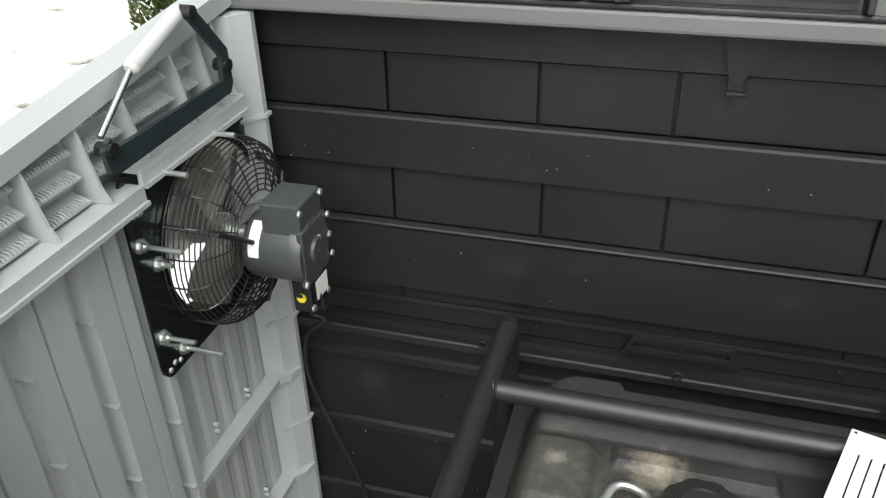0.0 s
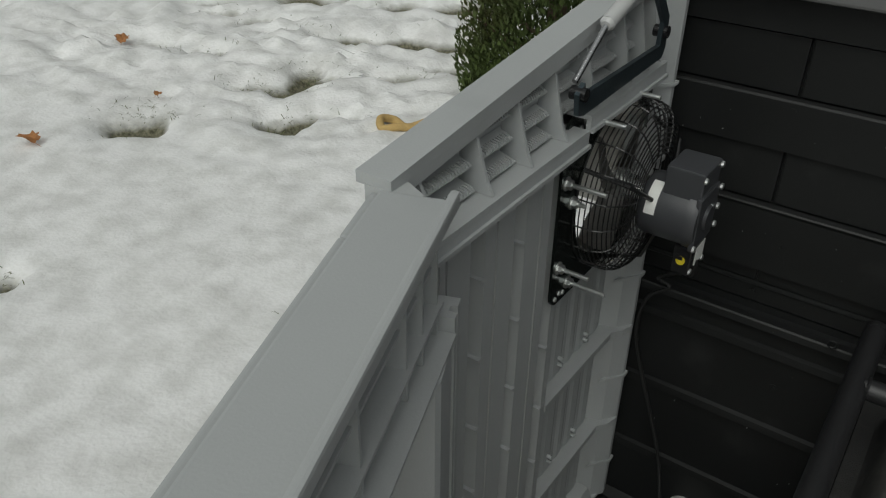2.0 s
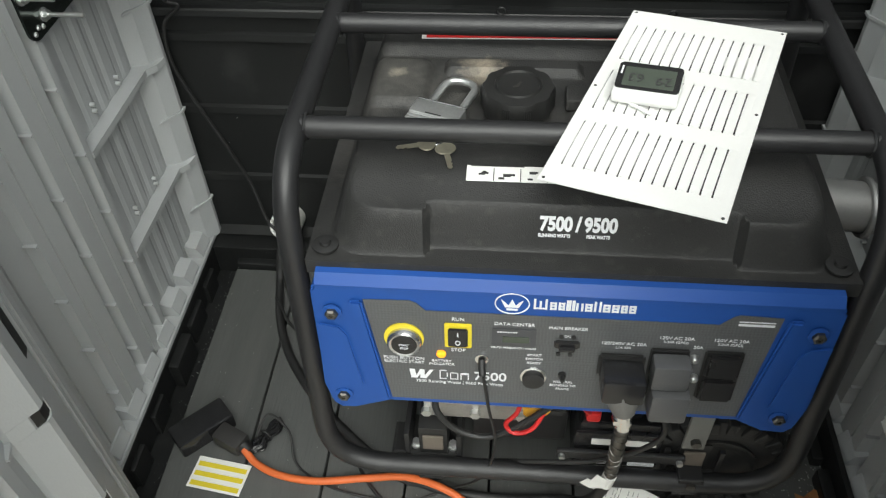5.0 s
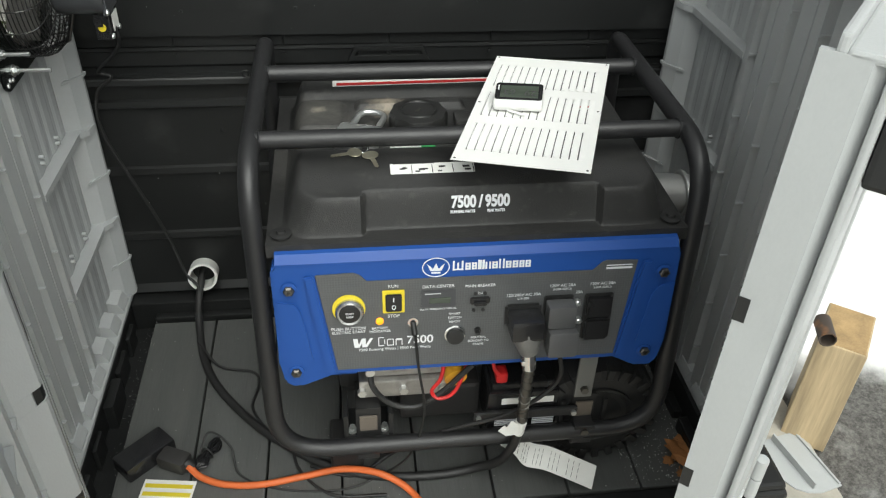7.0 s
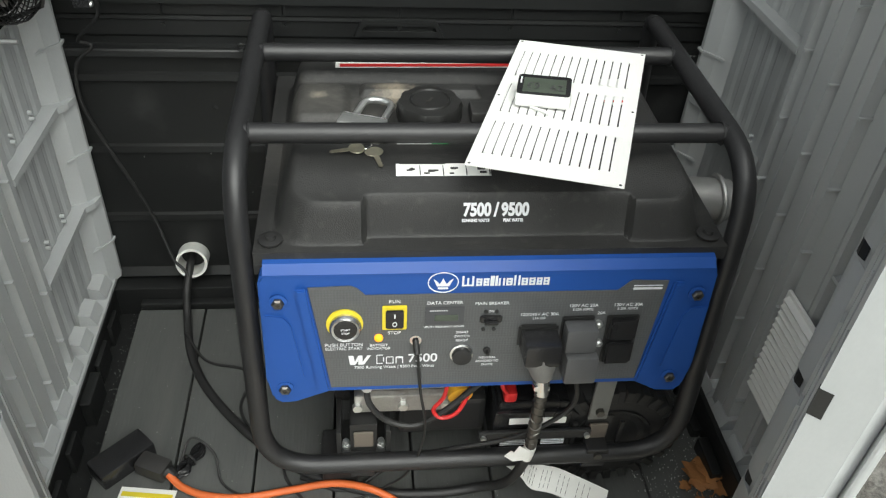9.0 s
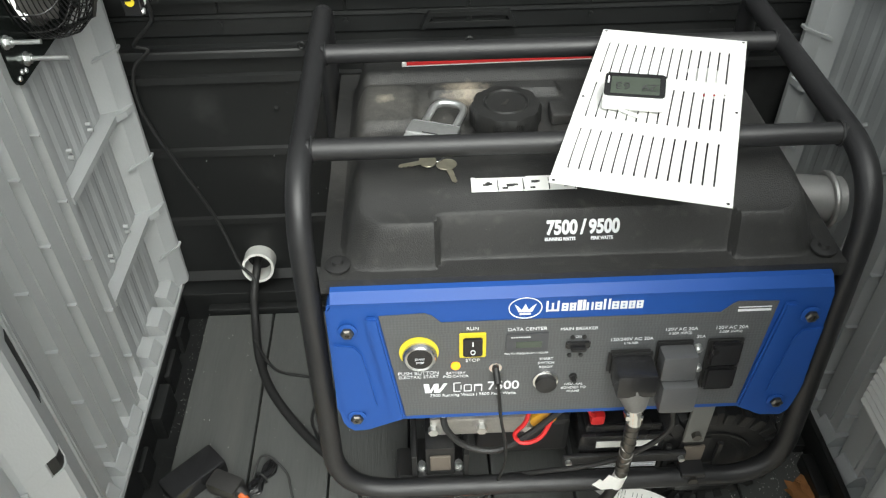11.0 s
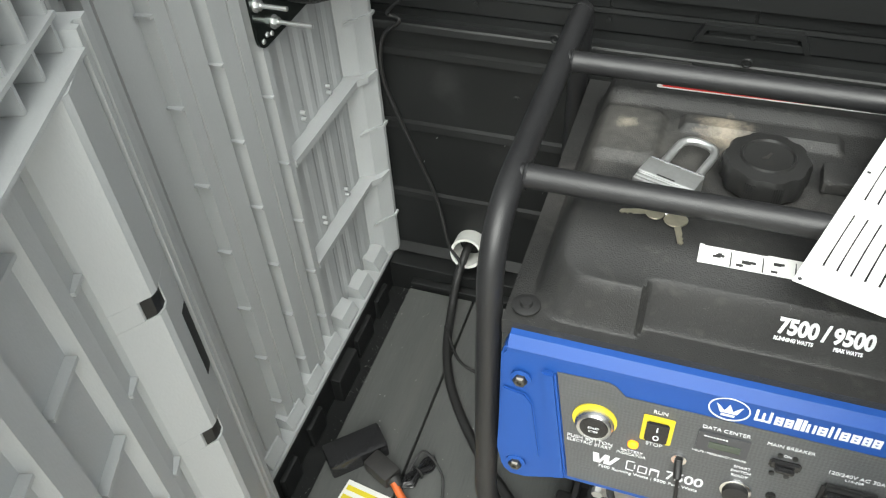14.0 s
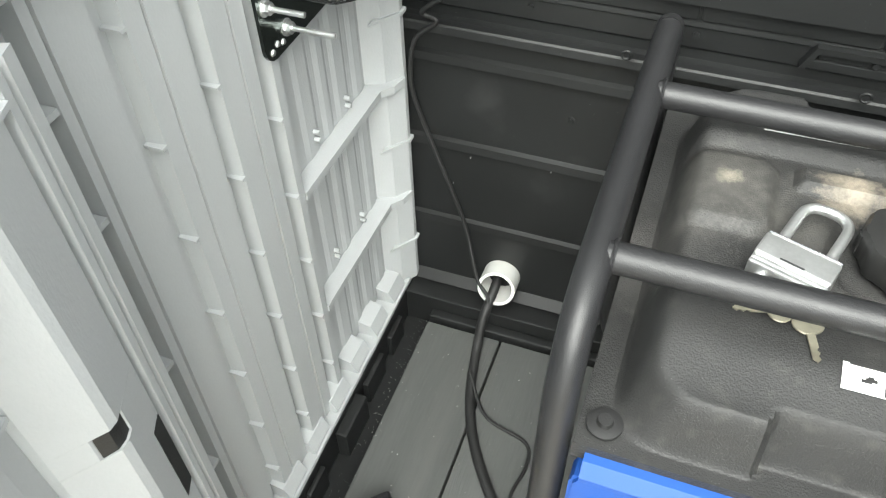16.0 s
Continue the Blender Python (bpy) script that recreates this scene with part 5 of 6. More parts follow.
part("stand", prism(bmn(), [(-0.012, 0.0), (0.016, -0.014), (0.018, -0.010), (-0.008, 0.002)], lambda u, v, w: (u - 0.005, v - 0.030, w), 0.001, 0.003), WHITE, th, local=True)
for txt, x, y in (("63", -0.015, 0.002), ("29", 0.018, 0.000)):
    o = writing(txt, 0.020, pose(x, y, 0.0157, 0, 0, 180), INK, th)
    o.matrix_parent_inverse = Matrix.Identity(4)
o = part("mark_bar", box(bmn(), -0.034, -0.032, 0.006, 0.020, 0.0153, 0.0155), PRINT, th, local=True)

ZB = 0.606
lock = thing("padlock", pose(0.116, 0.211, ZB, 0, 0, -19), "laminated steel padlock with long shackle, lying on the tank cover", "padlock")
for k in range(7):
    part("plate", box(bmn(), -0.034, 0.034, -0.026 + k * 0.006, -0.0205 + k * 0.006, 0.0, 0.027, 0.002), ZINC, lock, "" if k else "steel laminations", local=True)
part("cover_plate", box(bmn(), -0.0345, 0.0345, -0.012, 0.0158, -0.0002, 0.0282, 0.002), ZINC, lock, local=True)
part("top_plate", box(bmn(), -0.034, 0.034, 0.0162, 0.020, 0.0, 0.028, 0.002), CHROME, lock, local=True)
part("name_bar", box(bmn(), -0.012, 0.010, -0.0105, -0.0085, 0.0283, 0.0286), INK, lock, local=True)
part("shackle", tube(bmn(), round_path([(-0.022, 0.018, 0.014), (-0.022, 0.090, 0.014), (0.022, 0.090, 0.014), (0.022, 0.018, 0.014)], 0.021, 9), 0.0052, 12), ZINC, lock, "steel shackle", smooth=True, local=True)
for x in (-0.02, 0.0, 0.02):
    part("rivet", cyl(bmn(), (x, -0.0262, 0.013), (x, -0.029, 0.013), 0.006, 12), CHROME, lock, local=True)
for kx, ky, rz, kz in ((0.132, 0.152, -75, 0.0), (0.108, 0.158, -165, 0.002)):
    key = thing("key", pose(kx, ky, cover_height(kx, ky) + 0.0015 + kz, 0, 0, rz), "small nickel padlock key lying on the tank cover", "key", group="padlock keys")
    part("bow", lathe(bmn(), [(0.013, 0.0), (0.0135, 0.001), (0.013, 0.002)], lambda a, b, h: (a * 0.85, b, h), 20), KEYM, key, local=True)
    part("blade", prism(bmn(), [(0.011, -0.0035), (0.036, -0.0035), (0.039, 0.0), (0.036, 0.003), (0.033, 0.0015), (0.030, 0.0035), (0.027, 0.0015), (0.024, 0.0035), (0.011, 0.0035)], lambda u, v, w: (u, v, w), 0.0002, 0.0018), KEYM, key, local=True)
kr = thing("key_ring", (0.118, 0.165, 0.616), "thin steel split ring holding the keys", "key ring")
part("ring", tube(bmn(), [(0.118 + 0.011 * math.cos(a), 0.168 + 0.011 * math.sin(a), cover_height(0.118, 0.168) + 0.004) for a in np.linspace(0, 2 * math.pi, 20, endpoint=False)], 0.001, 6, closed=True), CHROME, kr)

# ---- plugs and cables ----
cordm = BLACK
plug = thing("power_plug", P(0.362, 0.40, 0.02), "black locking power plug with metal cable clamp in the outlet", "plug")
pm = on_panel(0.362, 0.412)
part("plug_body", box(bmn(), -0.026, 0.026, -0.018, 0.020, 0.013, 0.055, 0.006, pm), GLOSSB, plug, smooth=True)
bm = tube(bmn(), [pm @ Vector((0, -0.012, 0.030)), pm @ Vector((0.004, -0.028, 0.034)), pm @ Vector((0.008, -0.052, 0.034))], 0.02, 14, radii=[0.026, 0.022, 0.015])
part("plug_neck", bm, material("grey_rubber", (0.15, 0.147, 0.14), 0.55, vary=0.3, scale=40), plug, smooth=True)
bm = tube(bmn(), [pm @ Vector((0.008, -0.050, 0.034)), pm @ Vector((0.011, -0.085, 0.033))], 0.0115, 12)
box(bm, -0.004, 0.020, -0.075, -0.066, 0.026, 0.042, 0.002, pm)
part("cable_clamp", bm, CHROME, plug, "shiny metal cable clamp", smooth=True)
c1 = pm @ Vector((0.011, -0.083, 0.033))
bm = tube(bmn(), [c1, c1.lerp(Vector((0.372, -0.049, 0.205)), 0.5), (0.372, -0.049, 0.207)], 0.0094, 12)
for k in range(9):
    q = c1.lerp(Vector((0.372, -0.049, 0.207)), k / 9 + 0.04)
    tube(bm, [q + Vector((0.0096 * math.cos(a), 0.0096 * math.sin(a), 0.004 * math.cos(a + k))) for a in np.linspace(0, 2 * math.pi, 14, endpoint=False)], 0.0011, 5, closed=True)
part("cable_grip", bm, DULL, plug, "dull wire mesh cable grip", smooth=True)
plug2 = thing("power_plug", P(0.424, 0.39, 0.02), "grey moulded power plug under an outlet cover", "plug")
pm2 = on_panel(0.419, 0.402)
g2 = material("dark_grey_plastic", (0.085, 0.086, 0.088), 0.33, vary=0.08)
part("flap", box(bmn(), -0.022, 0.024, -0.002, 0.040, 0.007, 0.034, 0.005, pm2), g2, plug2, "raised outlet flap", smooth=True)
part("plug_body", box(bmn(), -0.020, 0.028, -0.052, -0.003, 0.007, 0.044, 0.006, pm2), g2, plug2, smooth=True)
plug3 = thing("jack_plug", P(0.187, 0.40, 0.01), "small black charger jack plug in the panel socket", "plug")
part("jack", cyl(bmn(), P(0.187, 0.409, 0.005), P(0.189, 0.395, 0.020), 0.0046, 10), BLACK, plug3, smooth=True)


def cable(name, pts, r, mat, label, n=10, seg=10, category="cable"):
    pts = [Vector(p) for p in pts]
    c = thing(name, pts[len(pts) // 2], label, category)
    part("sheath", tube(bmn(), smooth_path(pts, n), r, seg), mat, c, smooth=True)
    return c


cl = pm @ Vector((0.011, -0.083, 0.033))
cable("power_cable", [(-0.249, 0.575, 0.098), (-0.249, 0.53, 0.092), (-0.254, 0.487, 0.060), (-0.254, 0.452, 0.018), (-0.235, 0.36, 0.009), (-0.196, 0.27, 0.009), (-0.13, 0.18, 0.009), (-0.06, 0.11, 0.009), (0.03, 0.045, 0.009), (0.13, 0.010, 0.009), (0.235, 0.002, 0.010), (0.31, 0.0, 0.025), (0.352, -0.030, 0.085), (0.371, -0.048, 0.19), (cl.x, cl.y, cl.z)], 0.0085, cordm, "thick black rubber power cable from pipe to outlet")
cable("adapter_lead", [(-0.21, 0.08, 0.02), (-0.19, 0.11, 0.05), (-0.15, 0.085, 0.035), (-0.13, 0.04, 0.004), (-0.05, 0.0, 0.004), (0.06, -0.01, 0.004), (0.13, 0.01, 0.012), (0.185, 0.002, 0.075), (0.208, -0.014, 0.20), (0.197, -0.018, 0.31), (0.190, -0.025, 0.392)], 0.0022, BLACK, "thin black charger lead")
cable("adapter_lead", [(-0.25, 0.40, 0.02), (-0.20, 0.335, 0.005), (-0.125, 0.31, 0.004), (-0.112, 0.27, 0.004), (-0.12, 0.21, 0.004), (-0.09, 0.15, 0.004), (-0.04, 0.10, 0.004), (-0.02, 0.04, 0.004), (0.04, -0.02, 0.004), (0.14, -0.03, 0.004)], 0.003, BLACK, "thin black cable across the floor boards")
b = pm2 @ Vector((0.004, -0.052, 0.028))
cable("heater_lead", [(b.x, b.y, b.z), (0.432, -0.035, 0.29), (0.40, -0.030, 0.235), (0.34, -0.02, 0.185), (0.26, 0.0, 0.14), (0.20, 0.03, 0.08), (0.15, 0.05, 0.02), (0.08, 0.02, 0.004), (0.0, 0.05, 0.004)], 0.0038, BLACK, "black lead from the grey plug to the floor")
cable("fan_cable", [(-0.286, 0.422, 0.730), (-0.29, 0.44, 0.695), (-0.325, 0.51, 0.645), (-0.372, 0.553, 0.592), (-0.352, 0.555, 0.580), (-0.385, 0.553, 0.545), (-0.392, 0.551, 0.47), (-0.366, 0.550, 0.38), (-0.330, 0.548, 0.28), (-0.305, 0.546, 0.20), (-0.278, 0.520, 0.12), (-0.252, 0.505, 0.085), (-0.262, 0.47, 0.03)], 0.0032, BLACK, "thin black fan cable hanging down the back wall")
cable("extension_cord", [(-0.225, 0.055, 0.022), (-0.20, 0.035, 0.012), (-0.155, 0.018, 0.008), (-0.09, 0.012, 0.008), (-0.01, 0.022, 0.010), (0.06, 0.024, 0.020), (0.12, 0.008, 0.024), (0.165, -0.014, 0.016), (0.195, -0.045, 0.009), (0.21, -0.085, 0.012), (0.218, -0.112, -0.035), (0.225, -0.16, -0.077), (0.25, -0.30, -0.077), (0.20, -0.6, -0.077), (0.3, -1.0, -0.077)], 0.0065, ORANGE, "orange extension cord across the floor and out of the shed")
tagc = thing("cable_label", (0.36, -0.03, 0.09), "white paper tape flag round the power cable", "label")
bm = tube(bmn(), [(0.369, -0.046, 0.172), (0.372, -0.049, 0.205)], 0.0098, 12)
part("tape", bm, PAPER, tagc)
part("flag", prism(bmn(), [(0.330, 0.192), (0.340, 0.205), (0.345, 0.200), (0.352, 0.216), (0.366, 0.205), (0.366, 0.180), (0.345, 0.178)], lambda u, v, w: (u, w, v), -0.058, -0.057), PAPER, tagc)
ht = thing("hang_tag", (0.44, -0.02, 0.02), "long printed white paper tag hanging from the power cable", "tag")
bm = bmn()
pts = smooth_path([(0.352, 0.0, 0.085), (0.375, -0.02, 0.080), (0.395, -0.028, 0.055), (0.43, -0.032, 0.045), (0.47, -0.045, 0.032), (0.52, -0.060, 0.012)], 5)
prev = None
for p in pts:
    q = p + Vector((0.010, 0.022, 0.016)).normalized() * 0.044
    cur = [bm.verts.new(p), bm.verts.new(q), bm.verts.new(q + Vector((0, 0, 0.0006))), bm.verts.new(p + Vector((0, 0, 0.0006)))]
    if prev:
        for i in range(4):
            bm.faces.new((prev[i], prev[(i + 1) % 4], cur[(i + 1) % 4], cur[i]))
    else:
        bm.faces.new(cur)
    prev = cur
bm.faces.new(prev)
part("paper", bm, PAPER, ht)
for k in range(5, 24, 1):
    p = Vector(pts[min(k, len(pts) - 1)])
    v = Vector((0.010, 0.022, 0.016)).normalized()
    for a0, a1 in ((0.005, 0.014), (0.017, 0.026), (0.029, 0.036)):
        if (k + int(a0 * 1000)) % 4:
            part("print_line", tube(bmn(), [p + v * a0 + Vector((0, 0, 0.0009)), p + v * a1 + Vector((0, 0, 0.0009))], 0.0004, 4), INK, ht)

pv = thing("cable_conduit", (-0.249, 0.54, 0.097), "short white plastic pipe sleeve through the back wall", "pipe")
ax = Vector((0.06, -0.92, 0.30)).normalized()
bm = bmn()
u, w = ring_frame(ax)
c0 = Vector((-0.246, 0.572, 0.090))
for r0, h0, r1, h1 in ((0.0325, 0.0, 0.0325, 0.058), (0.0325, 0.058, 0.027, 0.058), (0.027, 0.058, 0.027, 0.0), (0.027, 0.0, 0.0325, 0.0)):
    for k in range(28):
        a0, a1 = 2 * math.pi * k / 28, 2 * math.pi * (k + 1) / 28
        f = lambda r, a, h: c0 + ax * h + (u * math.cos(a) + w * math.sin(a)) * r
        bm.faces.new([bm.verts.new(f(r0, a0, h0)), bm.verts.new(f(r0, a1, h0)), bm.verts.new(f(r1, a1, h1)), bm.verts.new(f(r1, a0, h1))])
bmesh.ops.remove_doubles(bm, verts=bm.verts, dist=0.0001)
part("sleeve", bm, PVC, pv, smooth=True)

ad = thing("power_adapter", pose(-0.308, 0.100, 0.0, 0, 0, 44), "black plug-in power adapter lying on the floor", "adapter")
part("brick", box(bmn(), -0.058, 0.046, -0.027, 0.025, 0.0, 0.036, 0.006), GLOSSB, ad, smooth=True, local=True)
part("status_lamp", box(bmn(), 0.02, 0.024, -0.025, -0.0239, 0.014, 0.018), material("green_plastic", (0.02, 0.35, 0.1), 0.3), ad, local=True)
so = thing("cord_socket", pose(-0.248, 0.072, 0.004, 0, 0, -25), "grey rubber extension socket end on the floor", "socket")
part("socket_body", box(bmn(), -0.035, 0.022, -0.018, 0.018, 0.0, 0.030, 0.007), material("worn_rubber", (0.028, 0.027, 0.026), 0.6, vary=0.3, scale=50), so, smooth=True, local=True)
part("collar", cyl(bmn(), (0.022, 0, 0.015), (0.038, -0.004, 0.012), 0.013, 14, 0.009), BLACK, so, smooth=True, local=True)
zp = thing("cable_bundle", pose(-0.195, 0.088, 0.003, 0, 0, 62), "thin black charger cable folded up and tied, on the deck boards", "cable")
rnd = random.Random(12)
for k in range(7):
    w, h, e = rnd.uniform(0.004, 0.012), rnd.uniform(0.004, 0.020), rnd.uniform(-0.006, 0.006)
    loop = [(-0.034 + e, 0, h), (-0.02, w, h + 0.004), (0.0, w * 0.4, h), (0.024, w, h + 0.002), (0.036 + e, 0, h), (0.022, -w, h), (0.0, -w * 0.4, h + 0.002), (-0.02, -w, h)]
    part("cable_loop", tube(bmn(), smooth_path(loop + loop[:1], 5)[:-1], 0.0019, 6, closed=True), GLOSSB, zp, smooth=True, local=True)
part("tie", tube(bmn(), [(0.0, 0.011 * math.cos(a), 0.013 + 0.013 * math.sin(a)) for a in np.linspace(0, 2 * math.pi, 16, endpoint=False)], 0.0018, 6, closed=True), BLACK, zp, "black cable tie", local=True)
lb = thing("warning_card", pose(-0.262, 0.012, 0.0012, 0, 0, -8), "white and yellow printed warning label on the floor", "label")
part("card", box(bmn(), -0.048, 0.048, -0.028, 0.030, 0.0, 0.0012), PAPER, lb, local=True)
for k in range(3):
    part("yellow_band", box(bmn(), -0.044, 0.044, -0.024 + k * 0.018, -0.015 + k * 0.018, 0.0013, 0.0017), YELLOW, lb, local=True)

# oak leaves, grit
def oak_leaf(at, size, label, curl=0.2):
    lf = thing("fallen_leaf", at, label, "leaf", group="fallen leaves")
    lobes = [(0, 0.0), (0.13, 0.07), (0.36, 0.10), (0.30, 0.25), (0.53, 0.40), (0.40, 0.50), (0.46, 0.74), (0.27, 0.70), (0.18, 0.86), (0.05, 1.0)]
    out = lobes + [(-x, y) for x, y in lobes[:0:-1]]
    b = bmn()
    vs = [b.verts.new((x * size, y * size, 0)) for x, y in out]
    bmesh.ops.triangle_fill(b, edges=[b.edges.new((vs[i], vs[(i + 1) % len(vs)])) for i in range(len(vs))], use_beauty=True)
    bmesh.ops.subdivide_edges(b, edges=list(b.edges), cuts=2, use_grid_fill=True)
    for v in b.verts:
        x, y = v.co.x / size, v.co.y / size
        v.co.z = size * curl * (abs(x) * 0.9 + 0.2 * math.sin(y * 5) + 0.12 * math.sin(17 * x + 9 * y)) + 0.004
    bmesh.ops.solidify(b, geom=list(b.faces), thickness=0.0006)
    part("blade", b, LEAFM, lf, local=True, smooth=True)
    part("stalk", tube(bmn(), [(0, 0, 0.003), (0.003, -0.2 * size, 0.003), (0.01 * size, -0.35 * size, 0.004)], 0.0009, 5), LEAFM, lf, local=True)
    return lf


oak_leaf(pose(0.716, -0.018, 0.001, 6, 0, -14), 0.075, "brown curled oak leaf on the deck boards", 0.32)
oak_leaf(pose(0.738, -0.022, 0.003, 8, 0, -68), 0.034, "small reddish brown leaf on the deck boards")
oak_leaf(pose(0.708, -0.026, 0.001, 4, 0, 172), 0.026, "small brown leaf on the deck boards")
oak_leaf(pose(0.700, 0.0, 0.001, 4, 0, 110), 0.024, "small brown leaf scrap on the deck boards")
for lx, ly, tilt, turn, size, txt in ((-3.79, 1.86, 30, 40, 0.075, "brown dry leaf lying on the snow"), (-2.96, 0.87, 18, 100, 0.085, "brown curled leaf lying on the snow"), (-3.02, 1.48, 8, 10, 0.04, "small dark leaf lying on the snow")):
    oak_leaf(pose(lx, ly, ground_height(lx, ly) + 0.012, tilt, 10, turn), size, txt, 0.4)
bm = bmn()
rnd = random.Random(9)
for k in range(1500):
    zone = rnd.random()
    if zone < 0.62:
        x, y = rnd.uniform(0.60, 0.755), rnd.uniform(-0.05, 0.40)
    elif zone < 0.8:
        x, y = rnd.gauss(-0.376, 0.010), rnd.uniform(0.0, 0.50) ** 0.6
    else:
        x, y = rnd.uniform(-0.36, 0.75), rnd.uniform(-0.05, 0.45)
    z0 = 0.0 if x > -0.361 else -0.035
    s = rnd.uniform(0.0004, 0.0018) if x > 0.5 else rnd.uniform(0.0003, 0.0011)
    a = rnd.uniform(0, 3)
    m = pose(x, y, z0 + s * 0.4, rnd.uniform(0, 60), rnd.uniform(0, 60), math.degrees(a))
    vs = [bm.verts.new(m @ Vector(c)) for c in ((s, 0, 0), (-s * 0.6, s, 0), (-s * 0.5, -s, 0), (0, 0, s))]
    for t in ((0, 1, 2), (0, 1, 3), (1, 2, 3), (2, 0, 3)):
        bm.faces.new([vs[i] for i in t])
tagged(part("sawdust", bm, GRIT), "pale crumbs of sawdust and grit on the deck boards", "sawdust", kind="stuff")

# ---- exhaust fan on the left wall ----
fan = thing("exhaust_fan", (-0.43, FAN_Y, FAN_Z), "black wire-guarded exhaust fan with grey motor on the shed wall", "fan")
X0 = -0.4255
outer = []
for cy, cz, a0 in ((0.125, 0.141, 0), (-0.163, 0.141, 90), (-0.163, -0.135, 180), (0.125, -0.135, 270)):
    for k in range(5):
        a = radians(a0 + 90 * k / 4)
        outer.append((FAN_Y + cy - math.copysign(0.02, cy) + 0.02 * math.cos(a), FAN_Z + cz - math.copysign(0.02, cz) + 0.02 * math.sin(a)))
part("mounting_plate", slab(bmn(), (outer, circle(FAN_Y, FAN_Z, 0.112, 40)), X0, X0 + 0.004), PLATE, fan, "dark oily steel mounting plate")
bm = bmn()
for r0, x0, r1, x1 in ((0.113, -0.462, 0.113, -0.4256), (0.1175, -0.462, 0.113, -0.462)):
    for k in range(40):
        a0, a1 = 2 * math.pi * k / 40, 2 * math.pi * (k + 1) / 40
        f = lambda r, a, x: Vector((x, FAN_Y + r * math.cos(a), FAN_Z + r * math.sin(a)))
        bm.faces.new([bm.verts.new(f(r0, a0, x0)), bm.verts.new(f(r0, a1, x0)), bm.verts.new(f(r1, a1, x1)), bm.verts.new(f(r1, a0, x1))])
bmesh.ops.remove_doubles(bm, verts=bm.verts, dist=0.0001)
part("venturi_ring", bm, ALLOY, fan, smooth=True)
for k in range(4):
    b = bmn()
    rows = []
    for i in range(7):
        r = 0.018 + 0.085 * i / 6
        half = 0.24 + 0.20 * math.sin(math.pi * min(1.0, i / 6 * 0.9))
        pitch = 0.014
        rows.append([b.verts.new((-0.412 + pitch * t, FAN_Y + r * math.cos(radians(90 * k + 52) + half * t), FAN_Z + r * math.sin(radians(90 * k + 52) + half * t))) for t in (-1, -0.5, 0, 0.5, 1)])
    for p, q in zip(rows, rows[1:]):
        for i in range(4):
            b.faces.new((p[i], p[i + 1], q[i + 1], q[i]))
    bmesh.ops.solidify(b, geom=list(b.faces), thickness=0.0015)
    part("blade", b, ALLOY, fan, "" if k else "grey metal fan blade", smooth=True)
bm = cyl(bmn(), (-0.425, FAN_Y, FAN_Z - 0.005), (-0.372, FAN_Y + 0.003, FAN_Z - 0.01), 0.012, 16)
cyl(bm, (-0.420, FAN_Y, FAN_Z - 0.005), (-0.400, FAN_Y, FAN_Z - 0.007), 0.020, 16)
part("hub", bm, ZINC, fan, smooth=True)
# wire guard: rings from the plate to the motor, and spokes
CY, CZ = FAN_Y + 0.002, FAN_Z - 0.006
prof_c = [(0.124, -0.420), (0.124, -0.405), (0.123, -0.392), (0.119, -0.380), (0.110, -0.371), (0.098, -0.366), (0.085, -0.363), (0.072, -0.361), (0.058, -0.360)]
prof_g = []
for (ra, xa), (rb, xb) in zip(prof_c, prof_c[1:]):
    prof_g += [(ra, xa), ((ra + rb) / 2, (xa + xb) / 2)]
prof_g.append(prof_c[-1])
for k, (r, x) in enumerate(prof_g):
    part("guard_ring", tube(bmn(), [(x, CY + r * math.cos(a), CZ + r * math.sin(a)) for a in np.linspace(0, 2 * math.pi, 40, endpoint=False)], 0.0010, 5, closed=True), WIREM, fan)
for k in range(20):
    a = 2 * math.pi * k / 20 + 0.1
    part("guard_wire", tube(bmn(), [(x, CY + r * math.cos(a), CZ + r * math.sin(a)) for r, x in prof_g], 0.0012, 5), WIREM, fan)
# motor
MY, MZ = 0.424, 0.800
motor = part("motor", lathe(bmn(), [(0.030, -0.372), (0.043, -0.366), (0.045, -0.360), (0.045, -0.302), (0.047, -0.302), (0.047, -0.292), (0.044, -0.286), (0.018, -0.284), (0.016, -0.280), (0.004, -0.280)], lambda a, b, h: (h, MY + a, MZ + b), 32), MOTORM, fan, "dark grey electric motor", smooth=True)
part("capacitor_box", box(bmn(), -0.340, -0.287, MY - 0.030, MY + 0.034, MZ + 0.028, MZ + 0.074, 0.003), MOTORM, motor)
part("end_plate", box(bmn(), -0.292, -0.284, MY - 0.036, MY + 0.036, MZ - 0.040, MZ + 0.040, 0.003), MOTORM, motor)
part("terminal_box", box(bmn(), -0.312, -0.286, MY - 0.026, MY + 0.026, MZ - 0.084, MZ - 0.040, 0.002), GLOSSB, motor)
part("cord_grip", cyl(bmn(), (-0.300, MY - 0.0255, MZ - 0.062), (-0.300, MY - 0.0280, MZ - 0.062), 0.0065, 16), YELLOW, motor, "yellow cord grip", smooth=True)
part("knockout", box(bmn(), -0.307, -0.297, MY - 0.0295, MY - 0.0281, MZ - 0.060, MZ - 0.0545, 0.0005), GLOSSB, motor)
part("side_label", box(bmn(), -0.2862, -0.2852, MY - 0.010, MY + 0.024, MZ - 0.074, MZ - 0.046), PAPER, motor, "small white label")
bm = bmn()
prev = None
for k in range(8):
    a = radians(112 + k * 9)
    cur = [bm.verts.new((x, MY + 0.0455 * math.cos(a), MZ + 0.0455 * math.sin(a))) for x in (-0.357, -0.342)]
    if prev:
        bm.faces.new((prev[0], prev[1], cur[1], cur[0]))
    prev = cur
